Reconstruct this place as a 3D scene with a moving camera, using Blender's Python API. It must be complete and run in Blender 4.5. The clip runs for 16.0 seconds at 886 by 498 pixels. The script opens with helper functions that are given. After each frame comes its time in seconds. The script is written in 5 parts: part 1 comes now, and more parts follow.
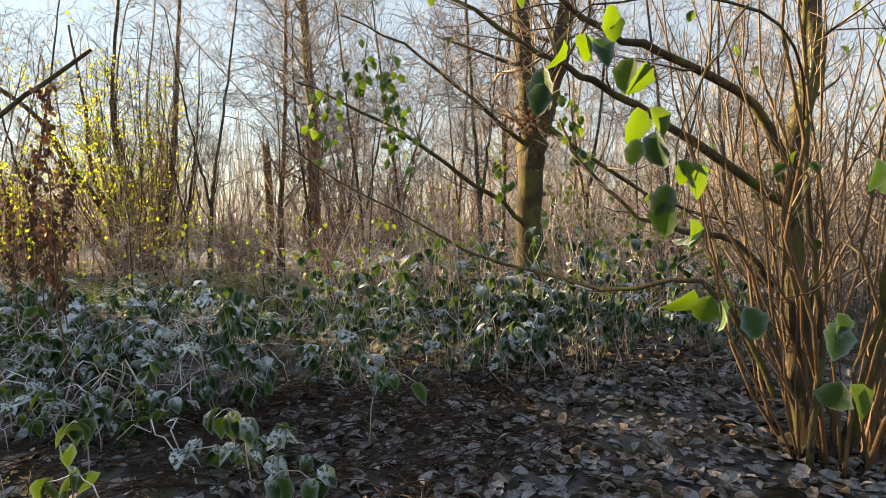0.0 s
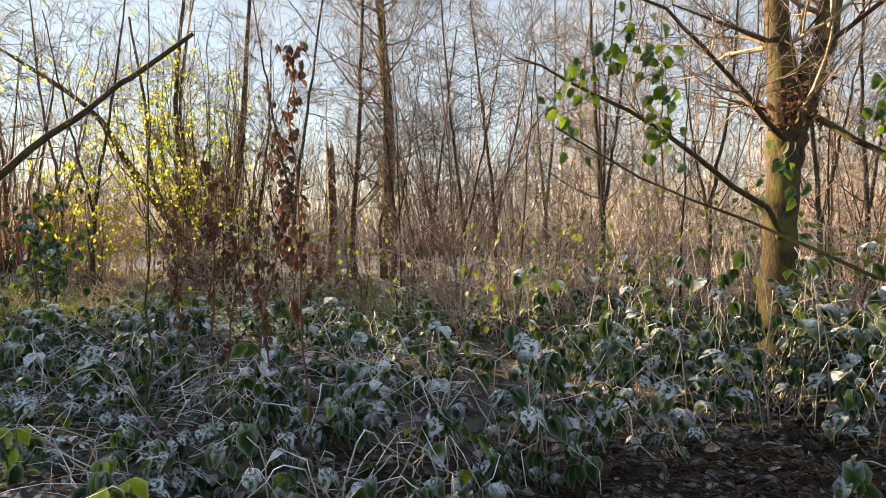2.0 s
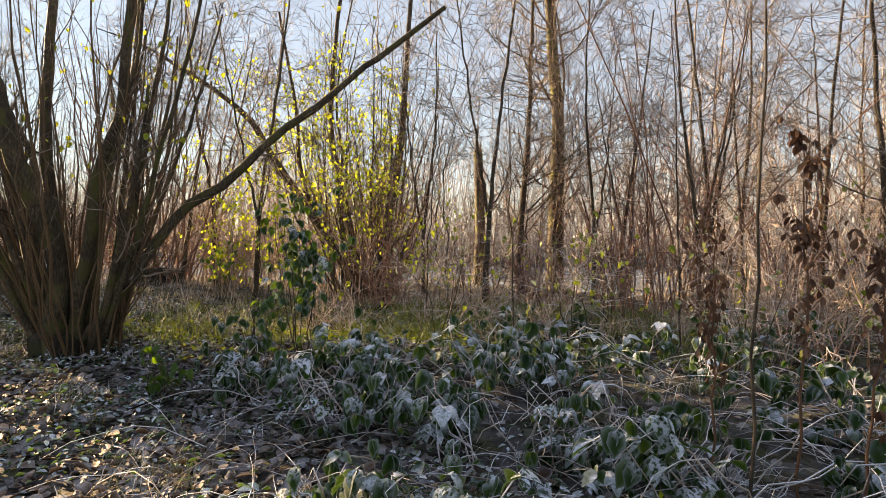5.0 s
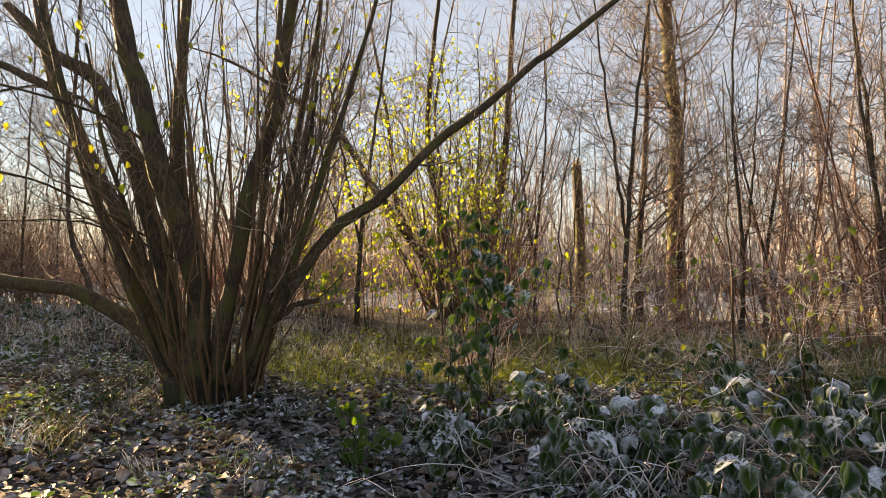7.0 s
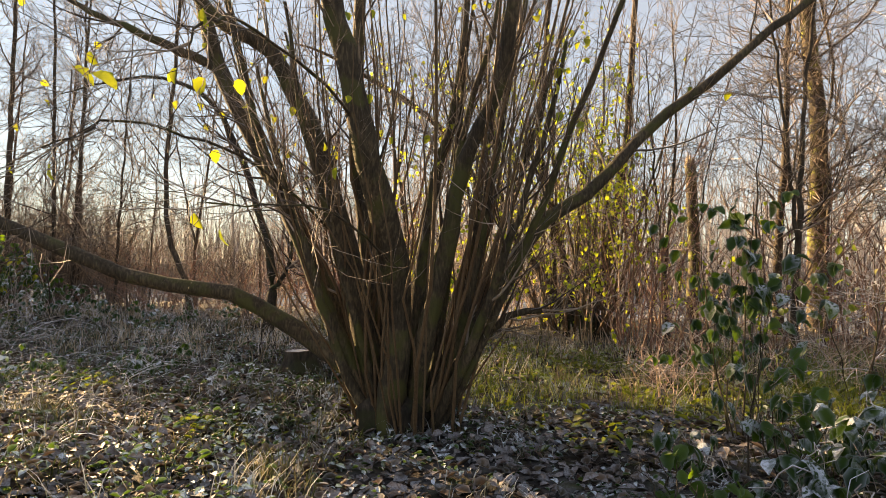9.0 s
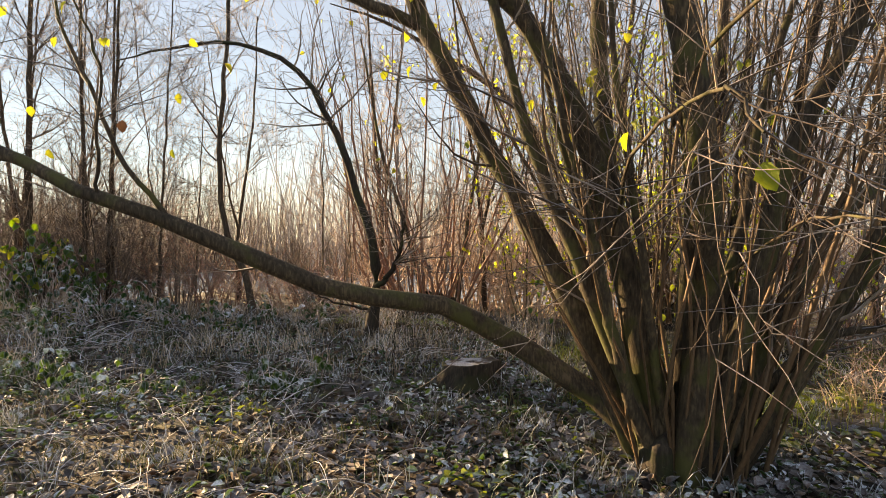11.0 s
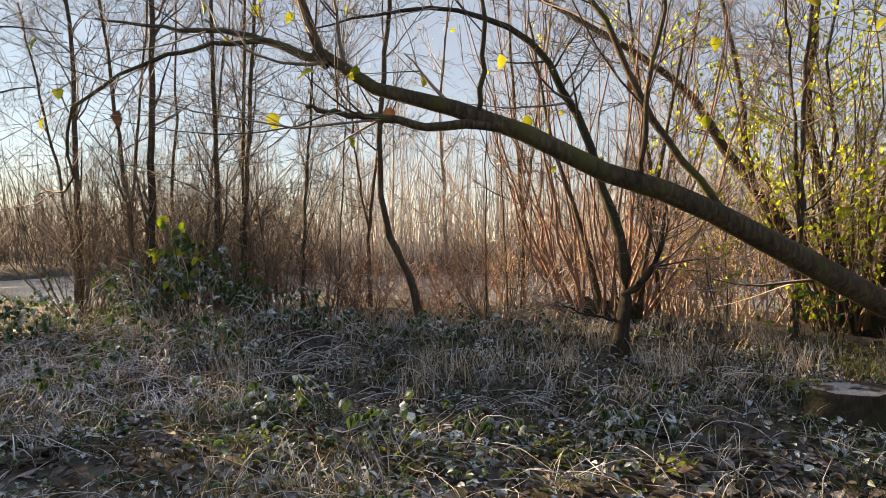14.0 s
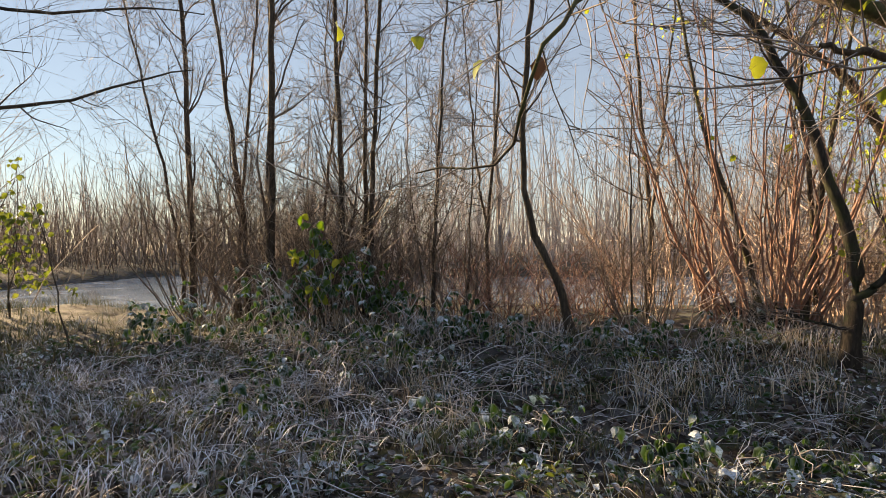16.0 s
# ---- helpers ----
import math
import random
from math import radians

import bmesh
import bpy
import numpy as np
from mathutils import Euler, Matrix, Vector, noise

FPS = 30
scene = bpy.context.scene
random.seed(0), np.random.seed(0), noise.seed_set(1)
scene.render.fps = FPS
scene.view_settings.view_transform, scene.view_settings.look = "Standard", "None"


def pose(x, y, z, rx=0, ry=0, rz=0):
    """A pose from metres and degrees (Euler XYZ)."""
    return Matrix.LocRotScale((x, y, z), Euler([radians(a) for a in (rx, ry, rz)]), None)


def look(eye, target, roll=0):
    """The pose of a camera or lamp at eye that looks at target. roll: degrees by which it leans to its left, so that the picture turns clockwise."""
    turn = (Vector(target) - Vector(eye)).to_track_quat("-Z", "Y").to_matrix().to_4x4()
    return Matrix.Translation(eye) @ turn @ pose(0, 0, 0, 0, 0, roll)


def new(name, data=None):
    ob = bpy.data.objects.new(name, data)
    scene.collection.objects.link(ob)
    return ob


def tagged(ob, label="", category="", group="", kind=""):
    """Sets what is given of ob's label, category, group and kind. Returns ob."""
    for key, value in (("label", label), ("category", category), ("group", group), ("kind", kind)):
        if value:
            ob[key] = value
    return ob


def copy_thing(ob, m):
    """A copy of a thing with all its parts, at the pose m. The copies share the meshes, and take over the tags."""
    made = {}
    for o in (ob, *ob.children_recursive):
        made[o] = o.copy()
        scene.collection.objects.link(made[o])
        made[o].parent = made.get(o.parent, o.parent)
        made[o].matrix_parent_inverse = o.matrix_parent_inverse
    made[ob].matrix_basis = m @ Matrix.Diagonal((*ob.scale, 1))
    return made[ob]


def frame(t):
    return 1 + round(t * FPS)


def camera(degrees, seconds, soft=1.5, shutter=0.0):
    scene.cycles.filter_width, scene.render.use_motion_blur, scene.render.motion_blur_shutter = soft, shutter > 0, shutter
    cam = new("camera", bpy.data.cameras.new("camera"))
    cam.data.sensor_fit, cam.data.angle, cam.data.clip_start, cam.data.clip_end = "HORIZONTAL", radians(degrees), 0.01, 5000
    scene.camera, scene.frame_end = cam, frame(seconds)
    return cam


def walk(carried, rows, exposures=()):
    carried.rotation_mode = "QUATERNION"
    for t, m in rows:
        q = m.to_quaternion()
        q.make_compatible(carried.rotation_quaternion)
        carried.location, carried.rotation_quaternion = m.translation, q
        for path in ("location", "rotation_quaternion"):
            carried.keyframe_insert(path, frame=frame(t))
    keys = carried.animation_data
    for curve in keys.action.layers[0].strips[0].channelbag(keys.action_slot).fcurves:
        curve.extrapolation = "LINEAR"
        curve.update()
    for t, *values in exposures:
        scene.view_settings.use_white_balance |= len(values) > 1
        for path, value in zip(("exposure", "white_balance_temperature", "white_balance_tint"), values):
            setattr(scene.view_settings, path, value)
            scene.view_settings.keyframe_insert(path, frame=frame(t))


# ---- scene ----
cam = camera(75.8, 16.0, soft=0.95)

PATH = [
    (0, 0.000, 0.000, 1.437, 87.31, -0.06, -0.00),
    (0.5, -0.489, 0.315, 1.442, 87.81, -0.07, -0.30),
    (1, -1.009, 0.629, 1.447, 87.71, -0.36, -0.09),
    (1.5, -1.575, 0.959, 1.457, 87.81, -0.47, -0.18),
    (2, -2.167, 1.212, 1.455, 88.01, -0.53, 0.52),
    (2.5, -2.728, 1.509, 1.425, 87.81, -0.60, 1.33),
    (3, -3.304, 1.729, 1.388, 88.41, -0.36, 2.12),
    (3.5, -3.850, 1.935, 1.383, 88.51, -0.42, 2.92),
    (4, -4.416, 2.116, 1.390, 88.51, -0.49, 3.62),
    (4.2, -4.642, 2.188, 1.392, 88.51, -0.51, 3.91),
    (6.3, -6.708, 3.226, 1.425, 90.88, -0.31, 6.43),
    (6.5, -6.870, 3.312, 1.423, 91.17, -0.21, 6.93),
    (7, -7.271, 3.508, 1.413, 91.07, -0.23, 8.03),
    (7.5, -7.666, 3.728, 1.407, 90.96, -0.35, 9.43),
    (8, -8.086, 3.841, 1.410, 91.76, -0.26, 10.03),
    (8.5, -8.547, 3.966, 1.413, 91.55, -0.57, 10.53),
    (9, -9.096, 4.132, 1.372, 91.55, -0.68, 11.22),
    (9.2, -9.316, 4.198, 1.355, 91.55, -0.72, 11.50),
    (11.3, -11.893, 4.736, 1.570, 89.34, -0.40, 7.08),
    (11.5, -12.120, 4.789, 1.562, 89.35, -0.40, 6.88),
    (12, -12.677, 4.907, 1.556, 89.45, -0.31, 6.18),
    (12.5, -13.269, 5.092, 1.587, 89.06, -0.31, 5.48),
    (13, -13.883, 5.193, 1.591, 89.26, -0.22, 4.98),
    (13.5, -14.466, 5.308, 1.559, 89.16, -0.21, 5.48),
    (14, -15.034, 5.421, 1.574, 89.25, -0.11, 5.87),
    (14.5, -15.545, 5.518, 1.574, 89.25, 0.09, 6.07),
    (15, -16.077, 5.694, 1.568, 89.25, -0.10, 6.67),
    (15.5, -16.578, 5.835, 1.552, 89.05, 0.00, 6.87),
    (16, -17.067, 5.973, 1.541, 89.44, 0.21, 7.57),
]
walk(cam, [(t, pose(*p)) for t, *p in PATH], [(0.0, 2.62, 9000, 9), (4.0, 2.55, 8700, 14), (7.0, 2.45, 9500, 17), (9.0, 2.48, 9600, 16), (13.0, 2.3, 8900, 15), (15.0, 2.05, 8400, 15), (16.0, 1.98, 8000, 13)])

# ---- world, sun ----
SUN_AZ = 61.0       # degrees to the left of +y
SUN_EL = 14.0
world = bpy.data.worlds.new("world")
scene.world = world
world.use_nodes = True
wn = world.node_tree
sky = wn.nodes.new("ShaderNodeTexSky")
sky.sky_type, sky.sun_disc = "NISHITA", False
sky.sun_elevation, sky.sun_rotation = radians(SUN_EL), radians(-SUN_AZ)
sky.air_density, sky.dust_density, sky.ozone_density = 1.0, 0.0, 2.0
veil = wn.nodes.new("ShaderNodeMix")          # thin high cloud over the whole sky
veil.data_type = "RGBA"
veil.inputs[0].default_value = 0.5
veil.inputs[7].default_value = (2.75, 3.45, 4.9, 1)
wn.links.new(sky.outputs[0], veil.inputs[6])
wn.links.new(veil.outputs[2], wn.nodes["Background"].inputs[0])
wn.nodes["Background"].inputs[1].default_value = 0.0465
sun = new("sun", bpy.data.lights.new("sun", "SUN"))
sun.data.energy, sun.data.angle, sun.data.color = 5.0, radians(0.6), (1.0, 0.79, 0.53)
sun.matrix_world = look((0, 0, 0), (math.sin(radians(SUN_AZ)) * math.cos(radians(SUN_EL)),
                                    -math.cos(radians(SUN_AZ)) * math.cos(radians(SUN_EL)), -math.sin(radians(SUN_EL))))


# ---- materials ----
def node(nt, kind, **inputs):
    n = nt.nodes.new(kind)
    for k, v in inputs.items():
        n.inputs[k.replace("_", " ")].default_value = v
    return n


def ramp(nt, stops):
    n = nt.nodes.new("ShaderNodeValToRGB")
    e = n.color_ramp.elements
    while len(e) < len(stops):
        e.new(0.5)
    for el, (p, c) in zip(e, stops):
        el.position, el.color = p, (*c, 1)
    return n


def mixc(nt, fac, a, b):
    n = nt.nodes.new("ShaderNodeMix")
    n.data_type = "RGBA"
    for sock, v in ((n.inputs[0], fac), (n.inputs[6], a), (n.inputs[7], b)):
        if hasattr(v, "links"):
            nt.links.new(v, sock)
        else:
            sock.default_value = v if isinstance(v, (int, float)) else (*v, 1)
    return n.outputs[2]


def maths(nt, op, a, b=0.5, c=None):
    n = nt.nodes.new("ShaderNodeMath")
    n.operation = op
    for sock, v in zip(n.inputs, (a, b, c)):
        if v is None:
            continue
        if hasattr(v, "links"):
            nt.links.new(v, sock)
        else:
            sock.default_value = v
    return n.outputs[0]


def noisy(nt, scale, detail=4.0, stretch=None, rough=0.55):
    tc = nt.nodes.new("ShaderNodeTexCoord")
    n = node(nt, "ShaderNodeTexNoise", Scale=scale, Detail=detail, Roughness=rough)
    out = tc.outputs["Object"]
    if stretch:
        mp = nt.nodes.new("ShaderNodeMapping")
        mp.inputs["Scale"].default_value = stretch
        nt.links.new(out, mp.inputs[0])
        out = mp.outputs[0]
    nt.links.new(out, n.inputs[0])
    return n.outputs[0]


FROST = (0.72, 0.8, 0.95)


def material(name, colours, grain=30.0, blotch=2.5, rough=0.75, bump=0.3, stretch=None, vary="", tint=None,
             frost=0.0, rim=0.0, thin=0.0, thin_colour=None, moss=None, spec=0.3):
    """colours: dark, middle, light. vary: 'island' or 'object' shifts the colour piece by piece. frost: hoar on what faces up.
    rim: hoar along leaf edges. thin: share of light that passes through a leaf. moss: colour of green growth in blotches."""
    m = bpy.data.materials.new(name)
    m.use_nodes = True
    nt = m.node_tree
    b = nt.nodes["Principled BSDF"]
    fine = noisy(nt, grain, 5.0, stretch)
    wide = noisy(nt, blotch, 3.0)
    f = maths(nt, "ADD", maths(nt, "MULTIPLY", fine, 0.6), maths(nt, "MULTIPLY", wide, 0.4))
    if vary:
        src = nt.nodes.new("ShaderNodeNewGeometry").outputs["Random Per Island"] if vary == "island" else nt.nodes.new("ShaderNodeObjectInfo").outputs["Random"]
        f = maths(nt, "ADD", maths(nt, "MULTIPLY", f, 0.45), maths(nt, "MULTIPLY", src, 0.55))
        lo, mid, hi = 0.15, 0.5, 0.85
    else:
        lo, mid, hi = 0.34, 0.5, 0.66
    stops = [(lo, colours[0]), (mid, colours[1]), (hi, colours[2])]
    if len(colours) > 3:
        stops = [(0.12 + 0.76 * k / (len(colours) - 1), c) for k, c in enumerate(colours)]
    r = ramp(nt, stops)
    nt.links.new(f, r.inputs[0])
    col = r.outputs[0]
    if moss:
        mm = nt.nodes.new("ShaderNodeMapRange")
        mm.inputs[1].default_value, mm.inputs[2].default_value = 0.5, 0.62
        nt.links.new(noisy(nt, 3.5, 5.0), mm.inputs[0])
        col = mixc(nt, mm.outputs[0], col, moss)
    rgh = rough
    if frost or rim:
        fr = None
        if frost:
            g = nt.nodes.new("ShaderNodeNewGeometry")
            sx = nt.nodes.new("ShaderNodeSeparateXYZ")
            nt.links.new(g.outputs["Normal"], sx.inputs[0])
            up = nt.nodes.new("ShaderNodeMapRange")
            up.inputs[1].default_value, up.inputs[2].default_value = 0.25, 0.8
            nt.links.new(sx.outputs[2], up.inputs[0])
            sp = nt.nodes.new("ShaderNodeMapRange")
            sp.inputs[1].default_value, sp.inputs[2].default_value = 0.44, 0.54
            nt.links.new(noisy(nt, 4.0, 3.0, None, 0.6), sp.inputs[0])
            grit = nt.nodes.new("ShaderNodeMapRange")
            grit.inputs[1].default_value, grit.inputs[2].default_value = 0.35, 0.6
            grit.inputs[3].default_value, grit.inputs[4].default_value = 0.35, 1.0
            nt.links.new(noisy(nt, 70.0, 3.0, None, 0.7), grit.inputs[0])
            fr = maths(nt, "MULTIPLY", maths(nt, "MULTIPLY", maths(nt, "MULTIPLY", up.outputs[0], sp.outputs[0]), grit.outputs[0]), frost)
        if rim:
            at = nt.nodes.new("ShaderNodeAttribute")
            at.attribute_name = "rim"
            e = maths(nt, "MULTIPLY", maths(nt, "POWER", at.outputs["Fac"], 3.0), rim)
            fr = maths(nt, "MAXIMUM", fr, e) if fr else e
        fr = maths(nt, "MINIMUM", fr, 0.95)
        col = mixc(nt, fr, col, FROST)
    nt.links.new(col, b.inputs["Base Color"])
    b.inputs["Roughness"].default_value = rgh
    b.inputs["Specular IOR Level"].default_value = spec
    if bump:
        bp = node(nt, "ShaderNodeBump", Strength=bump, Distance=0.01)
        nt.links.new(fine, bp.inputs["Height"])
        nt.links.new(bp.outputs[0], b.inputs["Normal"])
    if thin:
        tr = nt.nodes.new("ShaderNodeBsdfTranslucent")
        if thin_colour:
            tcol = mixc(nt, 0.75, col, thin_colour)
        else:
            tcol = col
        nt.links.new(tcol, tr.inputs[0])
        mx = nt.nodes.new("ShaderNodeMixShader")
        mx.inputs[0].default_value = thin
        nt.links.new(b.outputs[0], mx.inputs[1])
        nt.links.new(tr.outputs[0], mx.inputs[2])
        nt.links.new(mx.outputs[0], nt.nodes["Material Output"].inputs[0])
    return m


BARK = material("bark_hazel", [(0.016, 0.012, 0.008), (0.05, 0.038, 0.025), (0.13, 0.1, 0.065)], 55, 3, 0.8, 0.7, (1, 1, 0.25), moss=(0.065, 0.065, 0.022))
BARK_OLIVE = material("bark_olive", [(0.018, 0.013, 0.008), (0.048, 0.036, 0.021), (0.12, 0.092, 0.055)], 50, 2.5, 0.85, 0.9, (1, 1, 0.28), moss=(0.08, 0.08, 0.02))
# darkened bark for stool, stump and crooked tree; their shade is in the colour
BARK_SHADED = material("bark_wet", [(0.01, 0.008, 0.006), (0.026, 0.02, 0.015), (0.06, 0.047, 0.035)], 45, 3, 0.8, 0.7, (1, 1, 0.25), moss=(0.03, 0.034, 0.014))
BARK_DARK = material("bark_dark", [(0.02, 0.016, 0.012), (0.052, 0.04, 0.029), (0.11, 0.085, 0.062)], 45, 3, 0.85, 0.6, (1, 1, 0.2))
BARK_MOSSY = material("bark_mossy", [(0.02, 0.015, 0.01), (0.06, 0.045, 0.028), (0.14, 0.11, 0.07)], 40, 2, 0.85, 0.7, (1, 1, 0.3), moss=(0.15, 0.16, 0.035))
SHOOT = material("bark_shoot", [(0.025, 0.016, 0.01), (0.085, 0.052, 0.03), (0.26, 0.175, 0.1)], 60, 4, 0.6, 0.2, (1, 1, 0.2), vary="island")
TWIG = material("twig_bark", [(0.022, 0.017, 0.013), (0.1, 0.075, 0.06), (0.42, 0.34, 0.28)], 40, 3, 0.75, 0.0, vary="island", frost=0.25)
# distance haze is mixed into these two pale colours; the twigs also carry hoar
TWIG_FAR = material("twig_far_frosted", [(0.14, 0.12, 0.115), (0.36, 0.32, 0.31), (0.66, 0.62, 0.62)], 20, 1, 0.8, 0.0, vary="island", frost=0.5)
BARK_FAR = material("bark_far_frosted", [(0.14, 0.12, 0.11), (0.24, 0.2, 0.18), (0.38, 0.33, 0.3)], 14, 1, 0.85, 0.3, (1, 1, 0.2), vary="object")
BRUSH = material("brush_stem", [(0.04, 0.026, 0.02), (0.2, 0.125, 0.09), (0.52, 0.39, 0.31), (0.8, 0.72, 0.66)], 25, 0.6, 0.75, 0.0, vary="island", frost=0.45)
BRUSH_RUSSET = material("brush_stem_russet", [(0.025, 0.013, 0.009), (0.095, 0.048, 0.034), (0.28, 0.155, 0.115), (0.56, 0.42, 0.36)], 25, 0.6, 0.75, 0.0, vary="island", frost=0.35)
GRASS = material("frosted_grass", [(0.02, 0.035, 0.012), (0.05, 0.07, 0.025), (0.1, 0.1, 0.045), (0.28, 0.23, 0.15)], 12, 0.8, 0.7, 0.0, vary="island", frost=0.75, thin=0.2)
CANE = material("frosted_cane", [(0.13, 0.09, 0.07), (0.32, 0.27, 0.24), (0.6, 0.6, 0.63)], 30, 2, 0.7, 0.0, vary="island", frost=1.2)
GRASS_DRY = material("dry_reed", [(0.2, 0.14, 0.08), (0.4, 0.31, 0.21), (0.62, 0.54, 0.43)], 12, 0.8, 0.7, 0.0, vary="island", frost=0.7)
HERB = material("herb_leaf", [(0.035, 0.07, 0.015), (0.08, 0.12, 0.025), (0.14, 0.155, 0.04), (0.2, 0.16, 0.06)], 20, 2, 0.55, 0.0, vary="island", frost=0.4, thin=0.3, thin_colour=(0.3, 0.38, 0.04))
LITTER = material("fallen_leaf", [(0.018, 0.011, 0.008), (0.06, 0.034, 0.024), (0.035, 0.03, 0.016), (0.13, 0.085, 0.058), (0.05, 0.04, 0.032), (0.28, 0.21, 0.16)], 25, 1.2, 0.6, 0.3, vary="island", frost=0.3, rim=0.15, thin=0.08, spec=0.1)
BRAMBLE = material("bramble_leaf", [(0.006, 0.022, 0.009), (0.016, 0.048, 0.014), (0.05, 0.095, 0.02)], 30, 2, 0.62, 0.5, vary="island", frost=1.1, rim=0.25, spec=0.12, thin=0.22, thin_colour=(0.1, 0.2, 0.02))
BRAMBLE_ONE = material("bramble_leaf_single", [(0.006, 0.022, 0.009), (0.016, 0.048, 0.014), (0.06, 0.11, 0.02)], 30, 2, 0.62, 0.5, vary="object", frost=1.1, rim=0.25, spec=0.12, thin=0.22, thin_colour=(0.13, 0.24, 0.02))
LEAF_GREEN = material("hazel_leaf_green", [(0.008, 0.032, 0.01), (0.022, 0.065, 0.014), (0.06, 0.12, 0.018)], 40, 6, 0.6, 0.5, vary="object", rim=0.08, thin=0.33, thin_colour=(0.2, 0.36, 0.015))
# shaded copy of the green leaf: shade put into the colour, with some hoar
LEAF_SHADED = material("hazel_leaf_dark", [(0.006, 0.03, 0.012), (0.016, 0.055, 0.02), (0.04, 0.1, 0.03)], 40, 6, 0.65, 0.5, vary="object", frost=0.35, rim=0.25, thin=0.14, thin_colour=(0.1, 0.22, 0.015))
LEAF_YELLOW = material("hazel_leaf_yellow", [(0.14, 0.22, 0.03), (0.26, 0.31, 0.035), (0.38, 0.28, 0.04)], 40, 6, 0.5, 0.4, vary="object", thin=0.42, thin_colour=(0.5, 0.56, 0.045))
LEAF_YELLOW_MANY = material("hazel_leaf_yellow_joined", [(0.11, 0.19, 0.02), (0.21, 0.28, 0.025), (0.36, 0.33, 0.035)], 40, 6, 0.5, 0.0, vary="island", thin=0.6, thin_colour=(0.68, 0.78, 0.08))
LEAF_BROWN = material("dead_leaf_brown", [(0.06, 0.03, 0.02), (0.13, 0.065, 0.04), (0.22, 0.13, 0.08)], 40, 4, 0.7, 0.3, vary="island", frost=0.2, thin=0.2)
STALK = material("withered_stalk", [(0.012, 0.008, 0.006), (0.035, 0.02, 0.014), (0.085, 0.05, 0.035)], 40, 4, 0.8, 0.0, vary="island")
WOOD_CUT = material("cut_wood", [(0.2, 0.14, 0.08), (0.33, 0.25, 0.16), (0.45, 0.38, 0.27)], 60, 4, 0.8, 0.4, (1, 1, 0.3), frost=0.35)
WOOD_OLD = material("weathered_cut_wood", [(0.018, 0.013, 0.01), (0.05, 0.036, 0.026), (0.1, 0.075, 0.055)], 60, 6, 0.85, 0.6, (1, 1, 0.3), frost=0.45)
SOIL = material("soil_litter", [(0.008, 0.006, 0.004), (0.02, 0.014, 0.01), (0.055, 0.04, 0.03)], 22, 1.1, 0.9, 1.0, moss=(0.045, 0.048, 0.02), frost=0.08)


def ice_material():
    m = bpy.data.materials.new("pond_ice")
    m.use_nodes = True
    nt = m.node_tree
    b = nt.nodes["Principled BSDF"]
    r = ramp(nt, [(0.35, (0.06, 0.08, 0.1)), (0.55, (0.17, 0.21, 0.27)), (0.72, (0.4, 0.46, 0.55))])
    nt.links.new(noisy(nt, 0.5, 6.0), r.inputs[0])
    nt.links.new(r.outputs[0], b.inputs["Base Color"])
    b.inputs["Roughness"].default_value = 0.22
    return m


ICE = ice_material()

# ---- mesh tools ----
rng = np.random.default_rng(7)
UP = np.array([0.0, 0.0, 1.0])


def unit(v):
    return v / np.maximum(np.linalg.norm(v, axis=-1, keepdims=True), 1e-9)


class Geo:
    """Gathers quads, with a value per vertex for hoar along edges."""

    def __init__(self):
        self.v, self.f, self.r, self.n = [], [], [], 0

    def add(self, v, f, r=None):
        v = np.asarray(v, float).reshape(-1, 3)
        self.v.append(v)
        self.f.append(np.asarray(f, int).reshape(-1, 4) + self.n)
        self.r.append(np.zeros(len(v)) if r is None else np.asarray(r, float))
        self.n += len(v)
        return self

    def mesh(self, name, mat, smooth=True):
        me = bpy.data.meshes.new(name)
        v, f, r = np.concatenate(self.v), np.concatenate(self.f), np.concatenate(self.r)
        me.vertices.add(len(v))
        me.vertices.foreach_set("co", v.astype(np.float32).ravel())
        me.loops.add(f.size)
        me.loops.foreach_set("vertex_index", f.astype(np.int32).ravel())
        me.polygons.add(len(f))
        me.polygons.foreach_set("loop_start", np.arange(0, f.size, 4, dtype=np.int32))
        me.update(calc_edges=True)
        me.polygons.foreach_set("use_smooth", np.full(len(f), smooth))
        if r.any():
            me.attributes.new("rim", "FLOAT", "POINT").data.foreach_set("value", r.astype(np.float32))
        me.materials.append(mat)
        me.validate()
        return me


def tubes(P, R, sides=6):
    """Tapering tubes along N polylines of K points."""
    P, R = np.asarray(P, float), np.asarray(R, float)
    if P.ndim == 2:
        P, R = P[None], R[None]
    N, K, _ = P.shape
    T = unit(np.gradient(P, axis=1))
    mean = unit(T.mean(1))
    ref = np.where(np.abs(mean[:, 2:3]) > 0.75, np.array([[1.0, 0, 0]]), UP[None])
    u = unit(np.cross(T, ref[:, None, :]))
    w = np.cross(T, u)
    a = np.arange(sides) * 2 * np.pi / sides
    ring = P[:, :, None] + R[:, :, None, None] * (np.cos(a)[:, None] * u[:, :, None] + np.sin(a)[:, None] * w[:, :, None])
    k, s = np.meshgrid(np.arange(K - 1), np.arange(sides), indexing="ij")
    q = np.stack([k * sides + s, k * sides + (s + 1) % sides, (k + 1) * sides + (s + 1) % sides, (k + 1) * sides + s], -1).reshape(-1, 4)
    F = (q[None] + (np.arange(N) * K * sides)[:, None, None]).reshape(-1, 4)
    return ring.reshape(-1, 3), F


